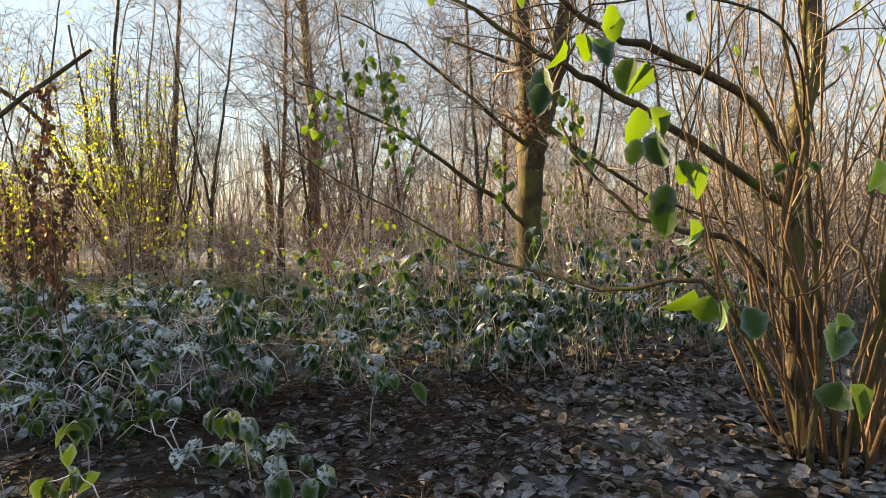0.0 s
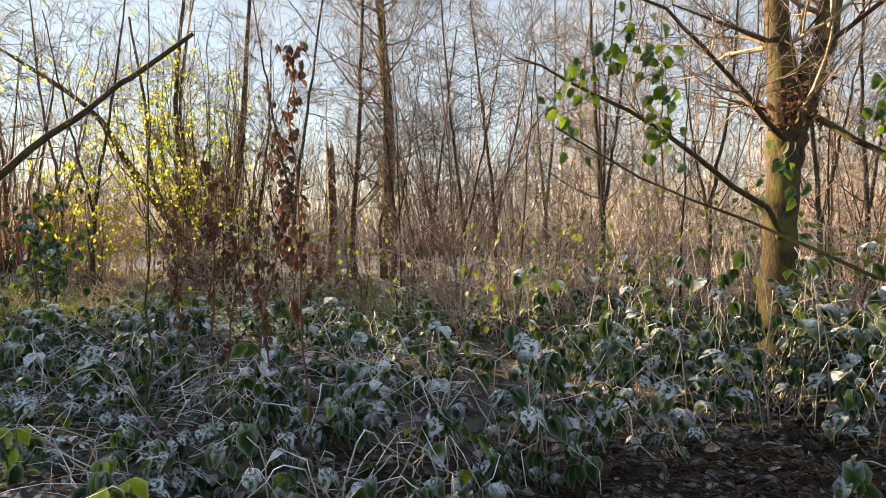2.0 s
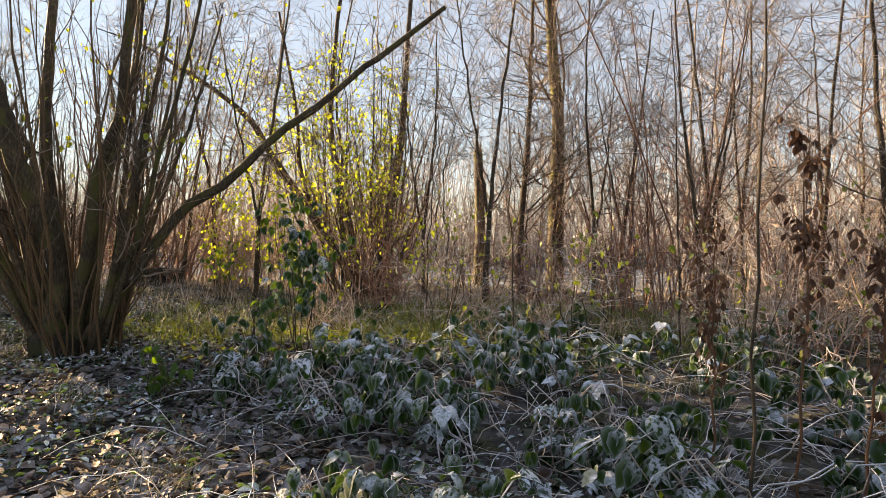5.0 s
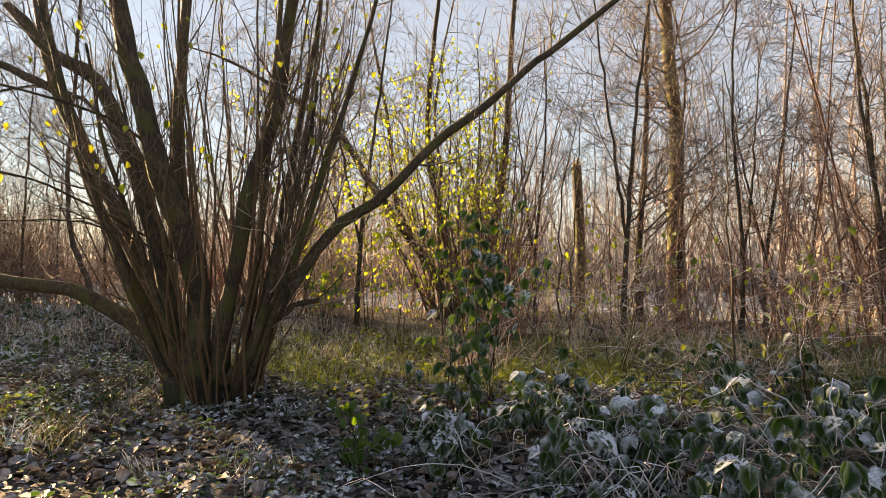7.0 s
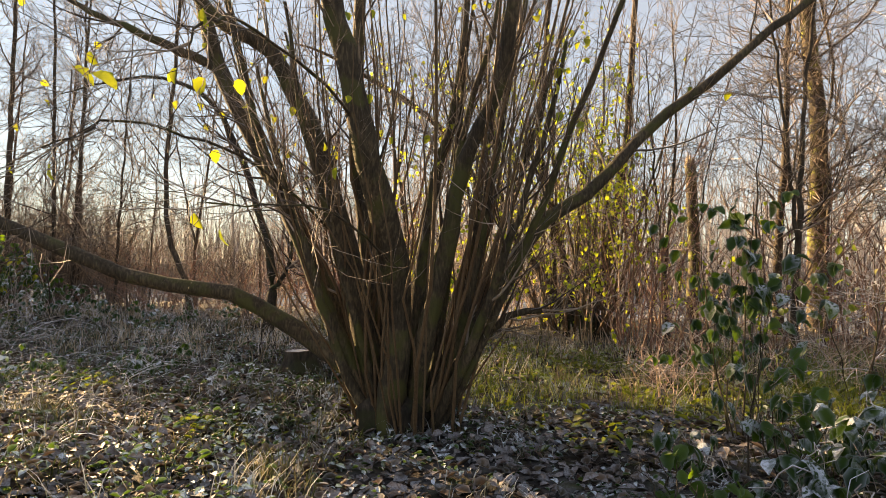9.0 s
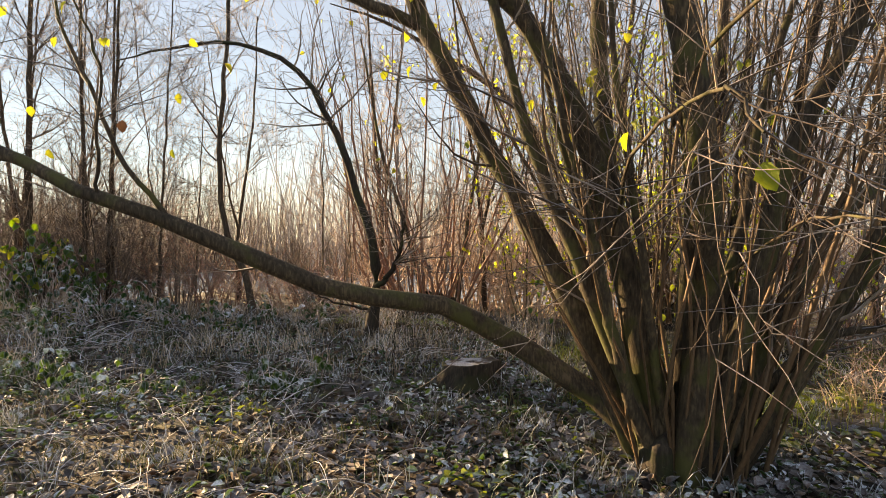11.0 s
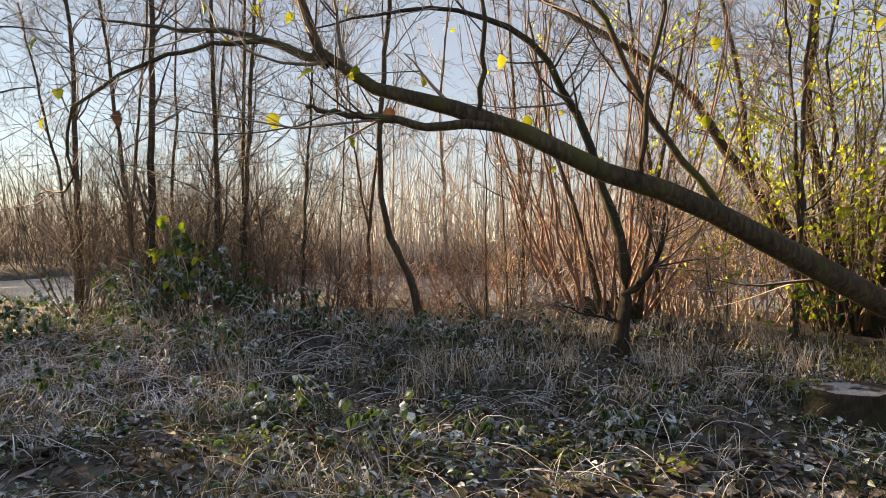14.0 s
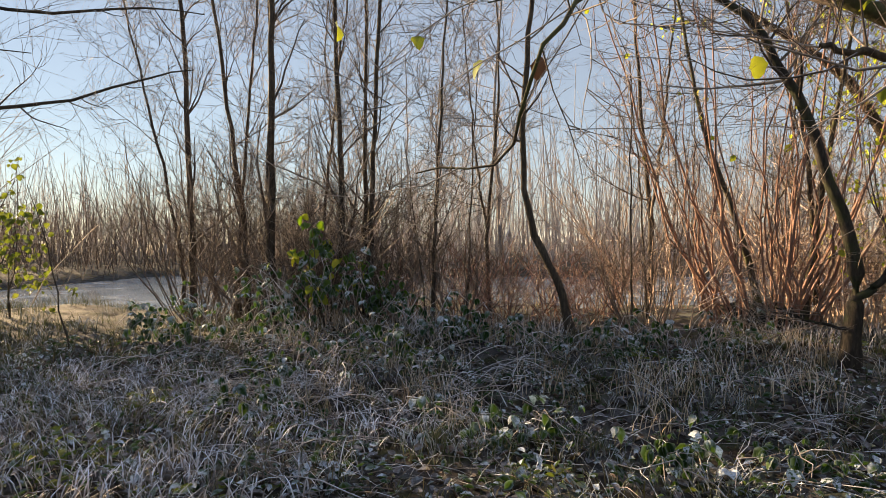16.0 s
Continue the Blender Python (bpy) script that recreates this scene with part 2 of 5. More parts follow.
def curve(points, K=14, wob=0.0, r=rng):
    """A smooth line of K points through the given ones."""
    p = np.asarray(points, float)
    if len(p) == 2:
        p = np.array([p[0], (p[0] + p[1]) / 2, p[1]])
    e = np.vstack([2 * p[0] - p[1], p, 2 * p[-1] - p[-2]])
    t = np.linspace(0, len(p) - 1 - 1e-6, K)
    i = t.astype(int)
    u = (t - i)[:, None]
    a, b, c, d = e[i], e[i + 1], e[i + 2], e[i + 3]
    out = 0.5 * (2 * b + (c - a) * u + (2 * a - 5 * b + 4 * c - d) * u ** 2 + (3 * b - a - 3 * c + d) * u ** 3)
    if wob:
        out[1:-1] += r.normal(0, wob, (K - 2, 3))
    return out


def taper(K, r0, r1, power=1.0):
    return r0 + (r1 - r0) * np.linspace(0, 1, K) ** power


def kids(P, R, n, f=(0.3, 0.95), ln=(0.3, 0.6), ang=(30, 60), lift=0.3, wob=0.12, K=5, rr=0.5, rmin=0.0015, r=rng, rmax=0.035):
    """n side shoots on each of the lines P, R."""
    P, R = np.asarray(P, float), np.asarray(R, float)
    if P.ndim == 2:
        P, R = P[None], R[None]
    N, KP, _ = P.shape
    idx = np.repeat(np.arange(N), n)
    t = r.uniform(*f, len(idx)) * (KP - 1)
    i = np.minimum(t.astype(int), KP - 2)
    u = (t - i)[:, None]
    pos = P[idx, i] * (1 - u) + P[idx, i + 1] * u
    tan = unit(P[idx, i + 1] - P[idx, i])
    rad = np.maximum((R[idx, i] * (1 - u[:, 0]) + R[idx, i + 1] * u[:, 0]) * rr, rmin)
    rad = np.minimum(rad, rmax)
    side = unit(np.cross(tan, r.normal(size=tan.shape)))
    a = np.radians(r.uniform(*ang, len(idx)))[:, None]
    d = unit(np.cos(a) * tan + np.sin(a) * side)
    L = (r.uniform(*ln, len(idx)) * (1.15 - 0.5 * t / (KP - 1)))[:, None]
    line = [pos]
    for k in range(K - 1):
        d = unit(d + lift * UP / (K - 1) + r.normal(0, wob, d.shape))
        line.append(line[-1] + d * L / (K - 1))
    return np.stack(line, 1), rad[:, None] * np.linspace(1, 0.3, K)[None]


def leaf_shape(rows=5, length=1.0, width=0.8, fold=0.12, droop=0.25, peak=0.42, teeth=0.0):
    """A leaf along +x of about unit length: three columns of points, and its edge values."""
    s = np.linspace(0, 1, rows)
    w = np.where(s < peak, np.sin(s / peak * np.pi / 2) ** 0.7, np.cos((s - peak) / (1 - peak) * np.pi / 2) ** 0.75) * width / 2
    w = np.maximum(w * (1 + teeth * np.where(np.arange(rows) % 2, 1, -1)), 0.012)
    v, rim = [], []
    for k in range(rows):
        z = -droop * s[k] ** 2
        for c in (-1, 0, 1):
            v.append((s[k] * length, c * w[k], z + fold * abs(c) * w[k] * 2))
            rim.append(1.0 if c or k in (0, rows - 1) else 0.0)
    f = [(k * 3 + c, (k + 1) * 3 + c, (k + 1) * 3 + c + 1, k * 3 + c + 1) for k in range(rows - 1) for c in (0, 1)]
    return np.array(v), np.array(f), np.array(rim)


def frames(axis, normal):
    x = unit(axis)
    y = unit(np.cross(normal, x))
    z = np.cross(x, y)
    return np.stack([x, y, z], -1)


def scatter(geo, shape, pos, M, scale):
    v, f, rim = shape
    V = np.einsum("nij,kj->nki", M, v) * np.asarray(scale)[:, None, None] + pos[:, None]
    F = f[None] + (np.arange(len(pos)) * len(v))[:, None, None]
    geo.add(V, F, np.tile(rim, len(pos)))


def part(name, geo, mat, parent=None, label="", kind=""):
    me = geo.mesh(name, mat) if isinstance(geo, Geo) else geo
    ob = new(name, me)
    if parent is not None:
        ob.parent = parent
    return tagged(ob, label, kind=kind)


def thing(name, label, category, group="", kind="", at=None):
    ob = new(name)
    ob.empty_display_size = 0.2
    if at is not None:
        ob.location = at
    return tagged(ob, label, category, group, kind)


def place_leaf(mesh, parent, p, axis, normal, size, label=""):
    m = frames(np.asarray(axis, float), np.asarray(normal, float))
    ob = new("leaf", mesh)
    ob.matrix_world = Matrix.LocRotScale(Vector(p), Matrix(m.tolist()).to_quaternion(), Vector((size,) * 3))
    ob.parent = parent
    return tagged(ob, label)


# ---- ground ----
def sstep(a, b, x):
    t = np.clip((x - a) / (b - a), 0, 1)
    return t * t * (3 - 2 * t)


def shore(x):
    return 19.6 - 2.4 * sstep(-14, -22, x) + 0.5 * np.sin(x * 0.55) + 0.25 * np.sin(x * 1.7 + 1)


def ground_z(x, y):
    x, y = np.asarray(x, float), np.asarray(y, float)
    z = 0.05 * np.sin(x * 0.9 + 0.6 * np.sin(y * 0.7)) + 0.04 * np.sin(y * 1.3 + x * 0.5) + 0.02 * np.sin(x * 3.1 + y * 2.3)
    z = z + 0.26 * sstep(10.6, 13.5, y) * sstep(-10, -14, x)
    dip = sstep(-0.8, 1.2, y - shore(x)) * sstep(36, 33, y) * sstep(4, 0, x) * sstep(-38, -34, x)
    z = z * (1 - dip) - 0.75 * dip
    z = z + (0.014 * np.sin(x * 5.3 + 1.7 * np.sin(y * 3.1)) * np.sin(y * 4.7 + x * 1.3)) * (dip < 0.01)
    return z + 0.6 * sstep(36, 50, y)


def ground_sheet():
    xs = np.unique(np.concatenate([np.linspace(-600, -70, 14), np.linspace(-70, -26, 45), np.linspace(-26, 6, 215), np.linspace(6, 40, 30), np.linspace(40, 600, 14)]))
    ys = np.unique(np.concatenate([np.linspace(-600, -30, 12), np.linspace(-30, 1, 26), np.linspace(1, 22, 140), np.linspace(22, 60, 40), np.linspace(60, 700, 14)]))
    X, Y = np.meshgrid(xs, ys, indexing="ij")
    Z = ground_z(X, Y)
    near = sstep(40, 20, np.abs(X + 10)) * sstep(26, 20, Y) * sstep(-8, 0, Y)
    Z = Z + rng.normal(0, 0.012, Z.shape) * near
    i, j = np.meshgrid(np.arange(len(xs) - 1), np.arange(len(ys) - 1), indexing="ij")
    n = len(ys)
    F = np.stack([i * n + j, (i + 1) * n + j, (i + 1) * n + j + 1, i * n + j + 1], -1)
    tagged(part("ground", Geo().add(np.stack([X, Y, Z], -1), F), SOIL), "leaf-strewn woodland soil with patches of frost", "ground", kind="structure")


def pond():
    g = Geo()
    xs, ys = np.linspace(-39, 3, 30), np.linspace(16, 36, 12)
    X, Y = np.meshgrid(xs, ys, indexing="ij")
    i, j = np.meshgrid(np.arange(29), np.arange(11), indexing="ij")
    g.add(np.stack([X, Y, X * 0 - 0.16], -1), np.stack([i * 12 + j, (i + 1) * 12 + j, (i + 1) * 12 + j + 1, i * 12 + j + 1], -1))
    tagged(part("water", g, ICE), "pale frozen pond behind the thicket", "pond", kind="structure")


ground_sheet()
pond()

HAZEL_LEAF = leaf_shape(7, 1.0, 0.8, 0.2, 0.42, 0.5, 0.1)
BRAMBLE_LEAF = leaf_shape(6, 1.0, 0.84, 0.1, 0.75, 0.42, 0.1)
DRY_LEAF = leaf_shape(4, 1.0, 0.6, 0.45, -0.25, 0.45)
FALLEN = [leaf_shape(4, 1.0, 0.75, f, d, 0.45) for f, d in ((0.25, -0.15), (0.1, 0.2), (0.4, -0.3), (-0.25, 0.12))]
MESH_GREEN = Geo().add(*HAZEL_LEAF).mesh("leaf", LEAF_GREEN)
MESH_SHADED = Geo().add(*HAZEL_LEAF).mesh("leaf", LEAF_SHADED)
MESH_YELLOW = Geo().add(*HAZEL_LEAF).mesh("leaf", LEAF_YELLOW)
MESH_DEAD = Geo().add(*HAZEL_LEAF).mesh("leaf", LEAF_BROWN)
MESH_BRAMBLE = Geo().add(*BRAMBLE_LEAF).mesh("leaf", BRAMBLE_ONE)


def hang_leaves(parent, P, n, mesh, size=(0.05, 0.09), r=rng, label=""):
    """n drooping leaves on the lines P."""
    for _ in range(n):
        k = r.integers(len(P))
        p = P[k][r.integers(1, P.shape[1])]
        az = r.uniform(0, 2 * np.pi)
        axis = np.array([math.cos(az), math.sin(az), r.uniform(-1.6, -0.2)])
        place_leaf(mesh, parent, p, axis, UP + r.normal(0, 0.4, 3), r.uniform(*size), label)


# ---- shrubs and trees ----
def stems_fan(centre, n, spread, height, lean=(5, 28), r0=(0.006, 0.018), az=(0, 360), K=9, r=rng, wob=0.02):
    """n shoots that rise from a stool round centre and lean outwards."""
    c = np.asarray(centre, float)
    a = np.radians(r.uniform(*az, n))
    le = np.radians(r.uniform(*lean, n))
    d0 = spread * np.sqrt(r.uniform(0.1, 1, n))
    out = np.stack([np.cos(a), np.sin(a), 0 * a], -1)
    base = c + out * d0[:, None]
    h = r.uniform(*height, n)
    t = np.linspace(0, 1, K)
    bow = np.sin(le)[:, None] * (t[None] * (1 - 0.3 * t[None]))
    P = base[:, None] + out[:, None] * (bow * h[:, None])[..., None] + UP * (t[None] * (np.cos(le) * h)[:, None])[..., None]
    P[:, 1:] += np.cumsum(r.normal(0, wob, (n, K - 1, 3)), 1) * np.array([1, 1, 0.2])
    R = r.uniform(*r0, n)[:, None] * np.linspace(1, 0.25, K)[None]
    return P, R


def hazel(label, limbs, stool, fan, twig_n=(3, 3), leaves=(0, MESH_YELLOW, (0.05, 0.08)), bark=BARK, shoot_bark=SHOOT, twig_mat=TWIG, name="hazel_shrub", r=rng, twig_len=(0.3, 0.9), group="", fine=0.002, many=0, extra=(), low=0.0):
    """A many-stemmed shrub: limbs [(points, r0, r1)], a stool (centre, radius, height) and a fan of shoots."""
    top = thing(name, label, "shrub", group)
    lines, rads = [], []
    for pts, ra, rb in limbs:
        K = 18
        P, R = curve(pts, K, 0.008, r), taper(K, ra, rb)
        R = R * (1 + r.normal(0, 0.05, K))
        g = Geo().add(*tubes(P, R, 9))
        part("stem", g, bark, top)
        lines.append(P)
        rads.append(R)
    if fan is not None:
        FP, FR = fan
        for k in range(len(FP)):
            part("shoot", Geo().add(*tubes(FP[k], FR[k], 5)), shoot_bark, top)
    if stool:
        (cx, cy, cz), sr, sh = stool
        K, S = 9, 26
        a = np.arange(S) * 2 * np.pi / S
        lobes = 1 + 0.16 * np.sin(a * 5 + 1) + 0.11 * np.sin(a * 9 + 2) + 0.07 * np.sin(a * 14)
        V = []
        for k in range(K):
            t = k / (K - 1)
            prof = 1.0 + 0.12 * (1 - t) ** 4 + 0.12 * t - 1.0 * max(0, t - 0.75) ** 1 * 2.6
            V.append(np.stack([cx + np.cos(a) * sr * prof * lobes, cy + np.sin(a) * sr * prof * lobes, cz - 0.08 + (sh + 0.08) * t + 0.05 * t * np.sin(a * 5)], -1))
        i, j = np.meshgrid(np.arange(K - 1), np.arange(S), indexing="ij")
        part("stool", Geo().add(np.concatenate(V), np.stack([i * S + j, i * S + (j + 1) % S, (i + 1) * S + (j + 1) % S, (i + 1) * S + j], -1)), BARK_SHADED, top)
    tw = Geo()
    ends = []
    if lines:
        P1, R1 = kids(np.array(lines), np.array(rads), twig_n[0] * 2, (0.3, 0.98), (twig_len[0] * 1.2, twig_len[1] * 1.4), (25, 60), 0.5, 0.13, 6, 0.35, fine * 1.6, r, 0.012)
        P2, R2 = kids(P1, R1, twig_n[1], (0.2, 0.95), twig_len, (25, 55), 0.25, 0.13, 5, 0.6, fine, r)
        P3, R3 = kids(P2, R2, 3, (0.2, 0.95), (twig_len[0] * 0.5, twig_len[1] * 0.5), (25, 55), 0.2, 0.12, 4, 0.6, fine * 0.8, r)
        for P, R, s in ((P1, R1, 4), (P2, R2, 3), (P3, R3, 3)):
            tw.add(*tubes(P, R, s))
        ends += [P1[:, :5], P2[:, :5]]
    if fan is not None:
        P1, R1 = kids(FP, FR, twig_n[0], (0.3, 0.98), twig_len, (20, 45), 0.3, 0.1, 5, 0.5, fine, r)
        P2, R2 = kids(P1, R1, 2, (0.2, 0.95), (twig_len[0] * 0.5, twig_len[1] * 0.5), (20, 50), 0.2, 0.1, 4, 0.7, fine * 0.8, r)
        tw.add(*tubes(P1, R1, 3)).add(*tubes(P2, R2, 3))
        ends.append(P1)
    if tw.n:
        part("crown", tw, twig_mat, top, kind="stuff")
    n, mesh, size = leaves
    if n:
        Q = np.concatenate([e[:, -4:] for e in ends])
        hang_leaves(top, Q[Q[..., 2].min(1) > low], n, mesh, size, r)
    for k, p in enumerate(extra):
        mesh = MESH_DEAD if k in (0, 7, 8) else MESH_YELLOW
        place_leaf(mesh, top, p, (r.normal(0, 0.3), r.normal(0, 0.2), -1), (r.normal(0, 0.5), -1, 0.3), r.uniform(0.055, 0.085))
        part("leaf_stalk", Geo().add(*tubes(curve([p, np.add(p, (0.02, 0.04, 0.05)), np.add(p, (0.04, 0.12, 0.12))], 5), taper(5, 0.0015, 0.003), 4)), TWIG, top)
    if many:
        Q = np.concatenate([e[:, -4:] for e in ends])
        Q = Q[(Q[:, 0, 2] < 5.6) & (Q[:, 0, 0] < -7.7)]
        q = Q[r.integers(len(Q), size=many), r.integers(0, 4, size=many)] + r.normal(0, 0.08, (many, 3))
        az = r.uniform(0, 6.28, many)
        g = Geo()
        scatter(g, HAZEL_LEAF, q, frames(np.stack([np.cos(az), np.sin(az), r.uniform(-1.5, 0, many)], -1), UP + r.normal(0, 0.4, (many, 3))), r.uniform(*size, many))
        part("leaf_mass", g, LEAF_YELLOW_MANY, top, kind="stuff")
    return top


def tree(label, trunks, limbs=(), branch_n=16, branch_len=(0.8, 1.8), f=(0.35, 0.98), bark=BARK_DARK, twig_mat=TWIG, name="tree", ang=(35, 70), lift=0.35, dense=(5, 3), fine=0.003, r=rng, group="", sides=10):
    top = thing(name, label, "tree", group)
    tw = Geo()
    bole = None
    P0, R0 = [], []
    for k, (pts, ra, rb) in enumerate(trunks):
        K = 22
        P, R = curve(pts, K, 0.012, r), taper(K, ra, rb)
        if k == 0:
            R = R + ra * 0.5 * np.exp(-np.linspace(0, 1, K) * 18)
        ob = part("trunk", Geo().add(*tubes(P, R * (1 + r.normal(0, 0.03, K)), sides)), bark, top)
        bole = bole or ob
        P0.append(P)
        R0.append(R)
    LP, LR = [], []
    for pts, ra, rb in limbs:
        P, R = curve(pts, 12, 0.012, r), taper(12, ra, rb)
        part("limb", Geo().add(*tubes(P, R, 7)), bark, bole)
        LP.append(P)
        LR.append(R)
    A, AR = kids(np.array(P0), np.array(R0), branch_n, f, branch_len, ang, lift, 0.12, 8, 0.4, 0.006, r, 0.028)
    tw.add(*tubes(A, AR, 5))
    if LP:
        L1, LR1 = kids(np.array(LP), np.array(LR), 7, (0.2, 0.98), (0.3, 0.9), (25, 60), 0.3, 0.12, 8, 0.5, 0.003, r)
        tw.add(*tubes(L1, LR1, 4))
        A, AR = np.concatenate([A, L1]), np.concatenate([AR, LR1])
    B, BR = kids(A, AR, dense[0], (0.15, 0.97), (branch_len[0] * 0.5, branch_len[1] * 0.6), (25, 60), 0.2, 0.14, 5, 0.55, fine * 1.5, r)
    C, CR = kids(B, BR, dense[1], (0.15, 0.97), (branch_len[0] * 0.3, branch_len[1] * 0.38), (25, 55), 0.15, 0.14, 4, 0.6, fine, r)
    D, DR = kids(C, CR, 2, (0.15, 0.97), (branch_len[0] * 0.18, branch_len[1] * 0.22), (25, 55), 0.1, 0.14, 3, 0.7, fine * 0.8, r)
    tw.add(*tubes(B, BR, 3)).add(*tubes(C, CR, 3)).add(*tubes(D, DR, 3))
    part("crown", tw, twig_mat, top, kind="stuff")
    return top, B


def main_hazel():
    limbs = [
        ([(-10.52, 8.75, 0.0), (-10.73, 8.7, 1.1), (-11.01, 8.7, 2.08), (-11.28, 8.7, 2.73), (-11.61, 8.7, 3.26), (-12.01, 8.65, 3.5), (-12.5, 8.6, 4.0)], 0.11, 0.05),
        ([(-10.4, 8.6, 0.0), (-10.34, 8.55, 1.2), (-10.47, 8.2, 2.1), (-10.6, 8.1, 2.75), (-10.78, 8.0, 3.6), (-10.95, 7.9, 5.0)], 0.125, 0.07),
        ([(-10.5, 9.0, 0.1), (-10.6, 9.0, 0.75), (-10.8, 9.05, 1.7), (-10.93, 9.1, 2.7), (-10.93, 9.2, 3.7), (-10.9, 9.3, 5.2)], 0.095, 0.045),
        ([(-10.65, 8.95, 0.05), (-11.04, 8.95, 0.9), (-11.42, 9.0, 1.68), (-11.8, 9.0, 2.35), (-12.2, 9.0, 3.1), (-12.5, 9.05, 3.9), (-12.8, 9.2, 5.0)], 0.105, 0.06),
        ([(-12.25, 9.0, 3.2), (-12.83, 9.0, 3.48), (-13.4, 9.0, 3.74), (-13.95, 9.0, 4.0), (-14.6, 9.0, 4.5)], 0.05, 0.02),
        ([(-10.6, 8.7, 0.05), (-10.92, 8.6, 0.92), (-11.2, 8.5, 1.6), (-11.52, 8.45, 2.4), (-11.75, 8.4, 3.3), (-12.0, 8.3, 4.6)], 0.07, 0.022),
        ([(-10.35, 9.0, 0.05), (-10.3, 9.1, 1.12), (-10.2, 9.2, 2.05), (-10.02, 9.3, 2.9), (-9.95, 9.4, 3.8), (-9.9, 9.5, 5.0)], 0.075, 0.02),
        ([(-10.25, 8.7, 0.05), (-10.14, 8.65, 0.72), (-9.93, 8.6, 1.58), (-9.8, 8.55, 2.2), (-9.53, 8.5, 2.8), (-9.4, 8.4, 3.5), (-9.2, 8.3, 4.6)], 0.085, 0.045),
        ([(-10.2, 8.85, 0.05), (-10.2, 8.85, 0.9), (-9.98, 8.85, 1.8), (-9.85, 8.9, 2.6), (-9.6, 8.9, 3.5), (-9.5, 8.9, 4.6)], 0.05, 0.016),
        ([(-10.15, 8.8, 0.15), (-9.95, 8.9, 0.56), (-9.59, 9.05, 1.16), (-9.27, 9.25, 1.7), (-8.68, 9.45, 2.17), (-8.27, 9.6, 2.64), (-7.62, 9.75, 3.17), (-7.07, 9.85, 3.64), (-6.87, 9.9, 3.8), (-6.12, 10.05, 4.43)], 0.076, 0.032),
        ([(-10.15, 8.7, 0.2), (-9.95, 8.75, 0.45), (-9.72, 8.75, 0.78), (-9.44, 8.75, 0.97), (-9.2, 8.75, 1.02)], 0.05, 0.022),
        ([(-10.6, 8.9, 0.12), (-11.0, 9.15, 0.42), (-11.52, 9.15, 0.75), (-11.93, 9.1, 0.99), (-12.22, 9.0, 1.09), (-12.81, 8.8, 1.17), (-13.12, 8.65, 1.29), (-13.79, 8.4, 1.6),
          (-14.16, 8.25, 1.81), (-14.4, 8.2, 1.84), (-14.8, 8.2, 2.04), (-15.15, 8.2, 2.18), (-15.57, 8.26, 2.33), (-15.97, 8.35, 2.53), (-16.1, 8.35, 2.85), (-16.2, 8.3, 3.4), (-16.3, 8.3, 4.0)], 0.092, 0.016),
        ([(-10.55, 8.6, 2.3), (-10.6, 7.6, 2.55), (-10.55, 6.6, 2.5), (-10.45, 6.1, 2.3), (-10.4, 5.95, 2.1)], 0.014, 0.003),
        ([(-10.9, 8.7, 1.6), (-11.0, 7.4, 2.0), (-10.98, 6.4, 2.0), (-11.02, 5.95, 1.8)], 0.012, 0.003),
        ([(-10.3, 8.5, 1.3), (-10.35, 7.2, 1.65), (-10.42, 6.1, 1.6)], 0.01, 0.003),
        ([(-15.05, 8.19, 2.13), (-15.51, 8.17, 2.16), (-15.8, 8.17, 2.2), (-16.0, 8.17, 2.24)], 0.026, 0.01),
        ([(-15.95, 8.34, 2.5), (-16.4, 8.5, 2.72), (-17.12, 8.88, 2.93), (-17.9, 9.2, 3.15)], 0.026, 0.007),
        ([(-16.3, 8.46, 2.68), (-16.6, 8.3, 2.6), (-16.78, 8.12, 2.47), (-16.99, 7.84, 2.15), (-17.13, 7.99, 1.84), (-17.47, 8.2, 1.82)], 0.014, 0.003),
        ([(-13.9, 8.35, 1.65), (-14.25, 8.3, 2.1), (-14.5, 8.3, 2.6), (-14.75, 8.3, 3.1), (-14.9, 8.3, 3.9)], 0.022, 0.008),
        ([(-15.15, 8.2, 2.18), (-15.12, 8.15, 2.6), (-15.07, 8.1, 3.2), (-15.0, 8.0, 3.9)], 0.014, 0.006),
        ([(-14.38, 8.2, 1.85), (-14.36, 8.15, 2.3), (-14.3, 8.1, 2.75), (-14.5, 8.0, 3.3)], 0.014, 0.006),
    ]
    r = np.random.default_rng(11)
    LP, LR = stems_fan((-10.35, 8.85, 0.02), 10, 0.36, (3.0, 5.5), (6, 36), (0.028, 0.055), r=r)
    limbs += [(LP[k][::2], LR[k][0], 0.012) for k in range(10)]
    fan = stems_fan((-10.3, 8.9, 0.02), 58, 0.46, (3.0, 5.8), (2, 34), (0.008, 0.022), r=r, wob=0.06)
    hazel("large many-stemmed hazel with olive-brown bark and a few yellow leaves", limbs, ((-10.4, 8.82, 0.0), 0.31, 0.3), fan, (5, 4), (230, MESH_YELLOW, (0.05, 0.085)), r=r, low=1.9, extra=[(-14.37, 8.42, 2.43), (-15.04, 8.35, 2.53), (-14.0, 8.45, 2.22), (-15.77, 8.27, 2.47), (-16.2, 8.22, 2.23), (-14.91, 8.36, 2.22), (-13.96, 8.46, 2.62), (-15.6, 8.29, 2.26), (-16.98, 8.15, 2.24), (-10.44, 6.08, 2.35), (-10.31, 6.12, 2.08), (-11.01, 5.98, 1.74), (-10.54, 6.07, 2.12), (-10.47, 6.1, 1.56), (-10.37, 6.12, 1.5), (-10.87, 6.0, 2.18), (-10.43, 6.09, 2.08)])


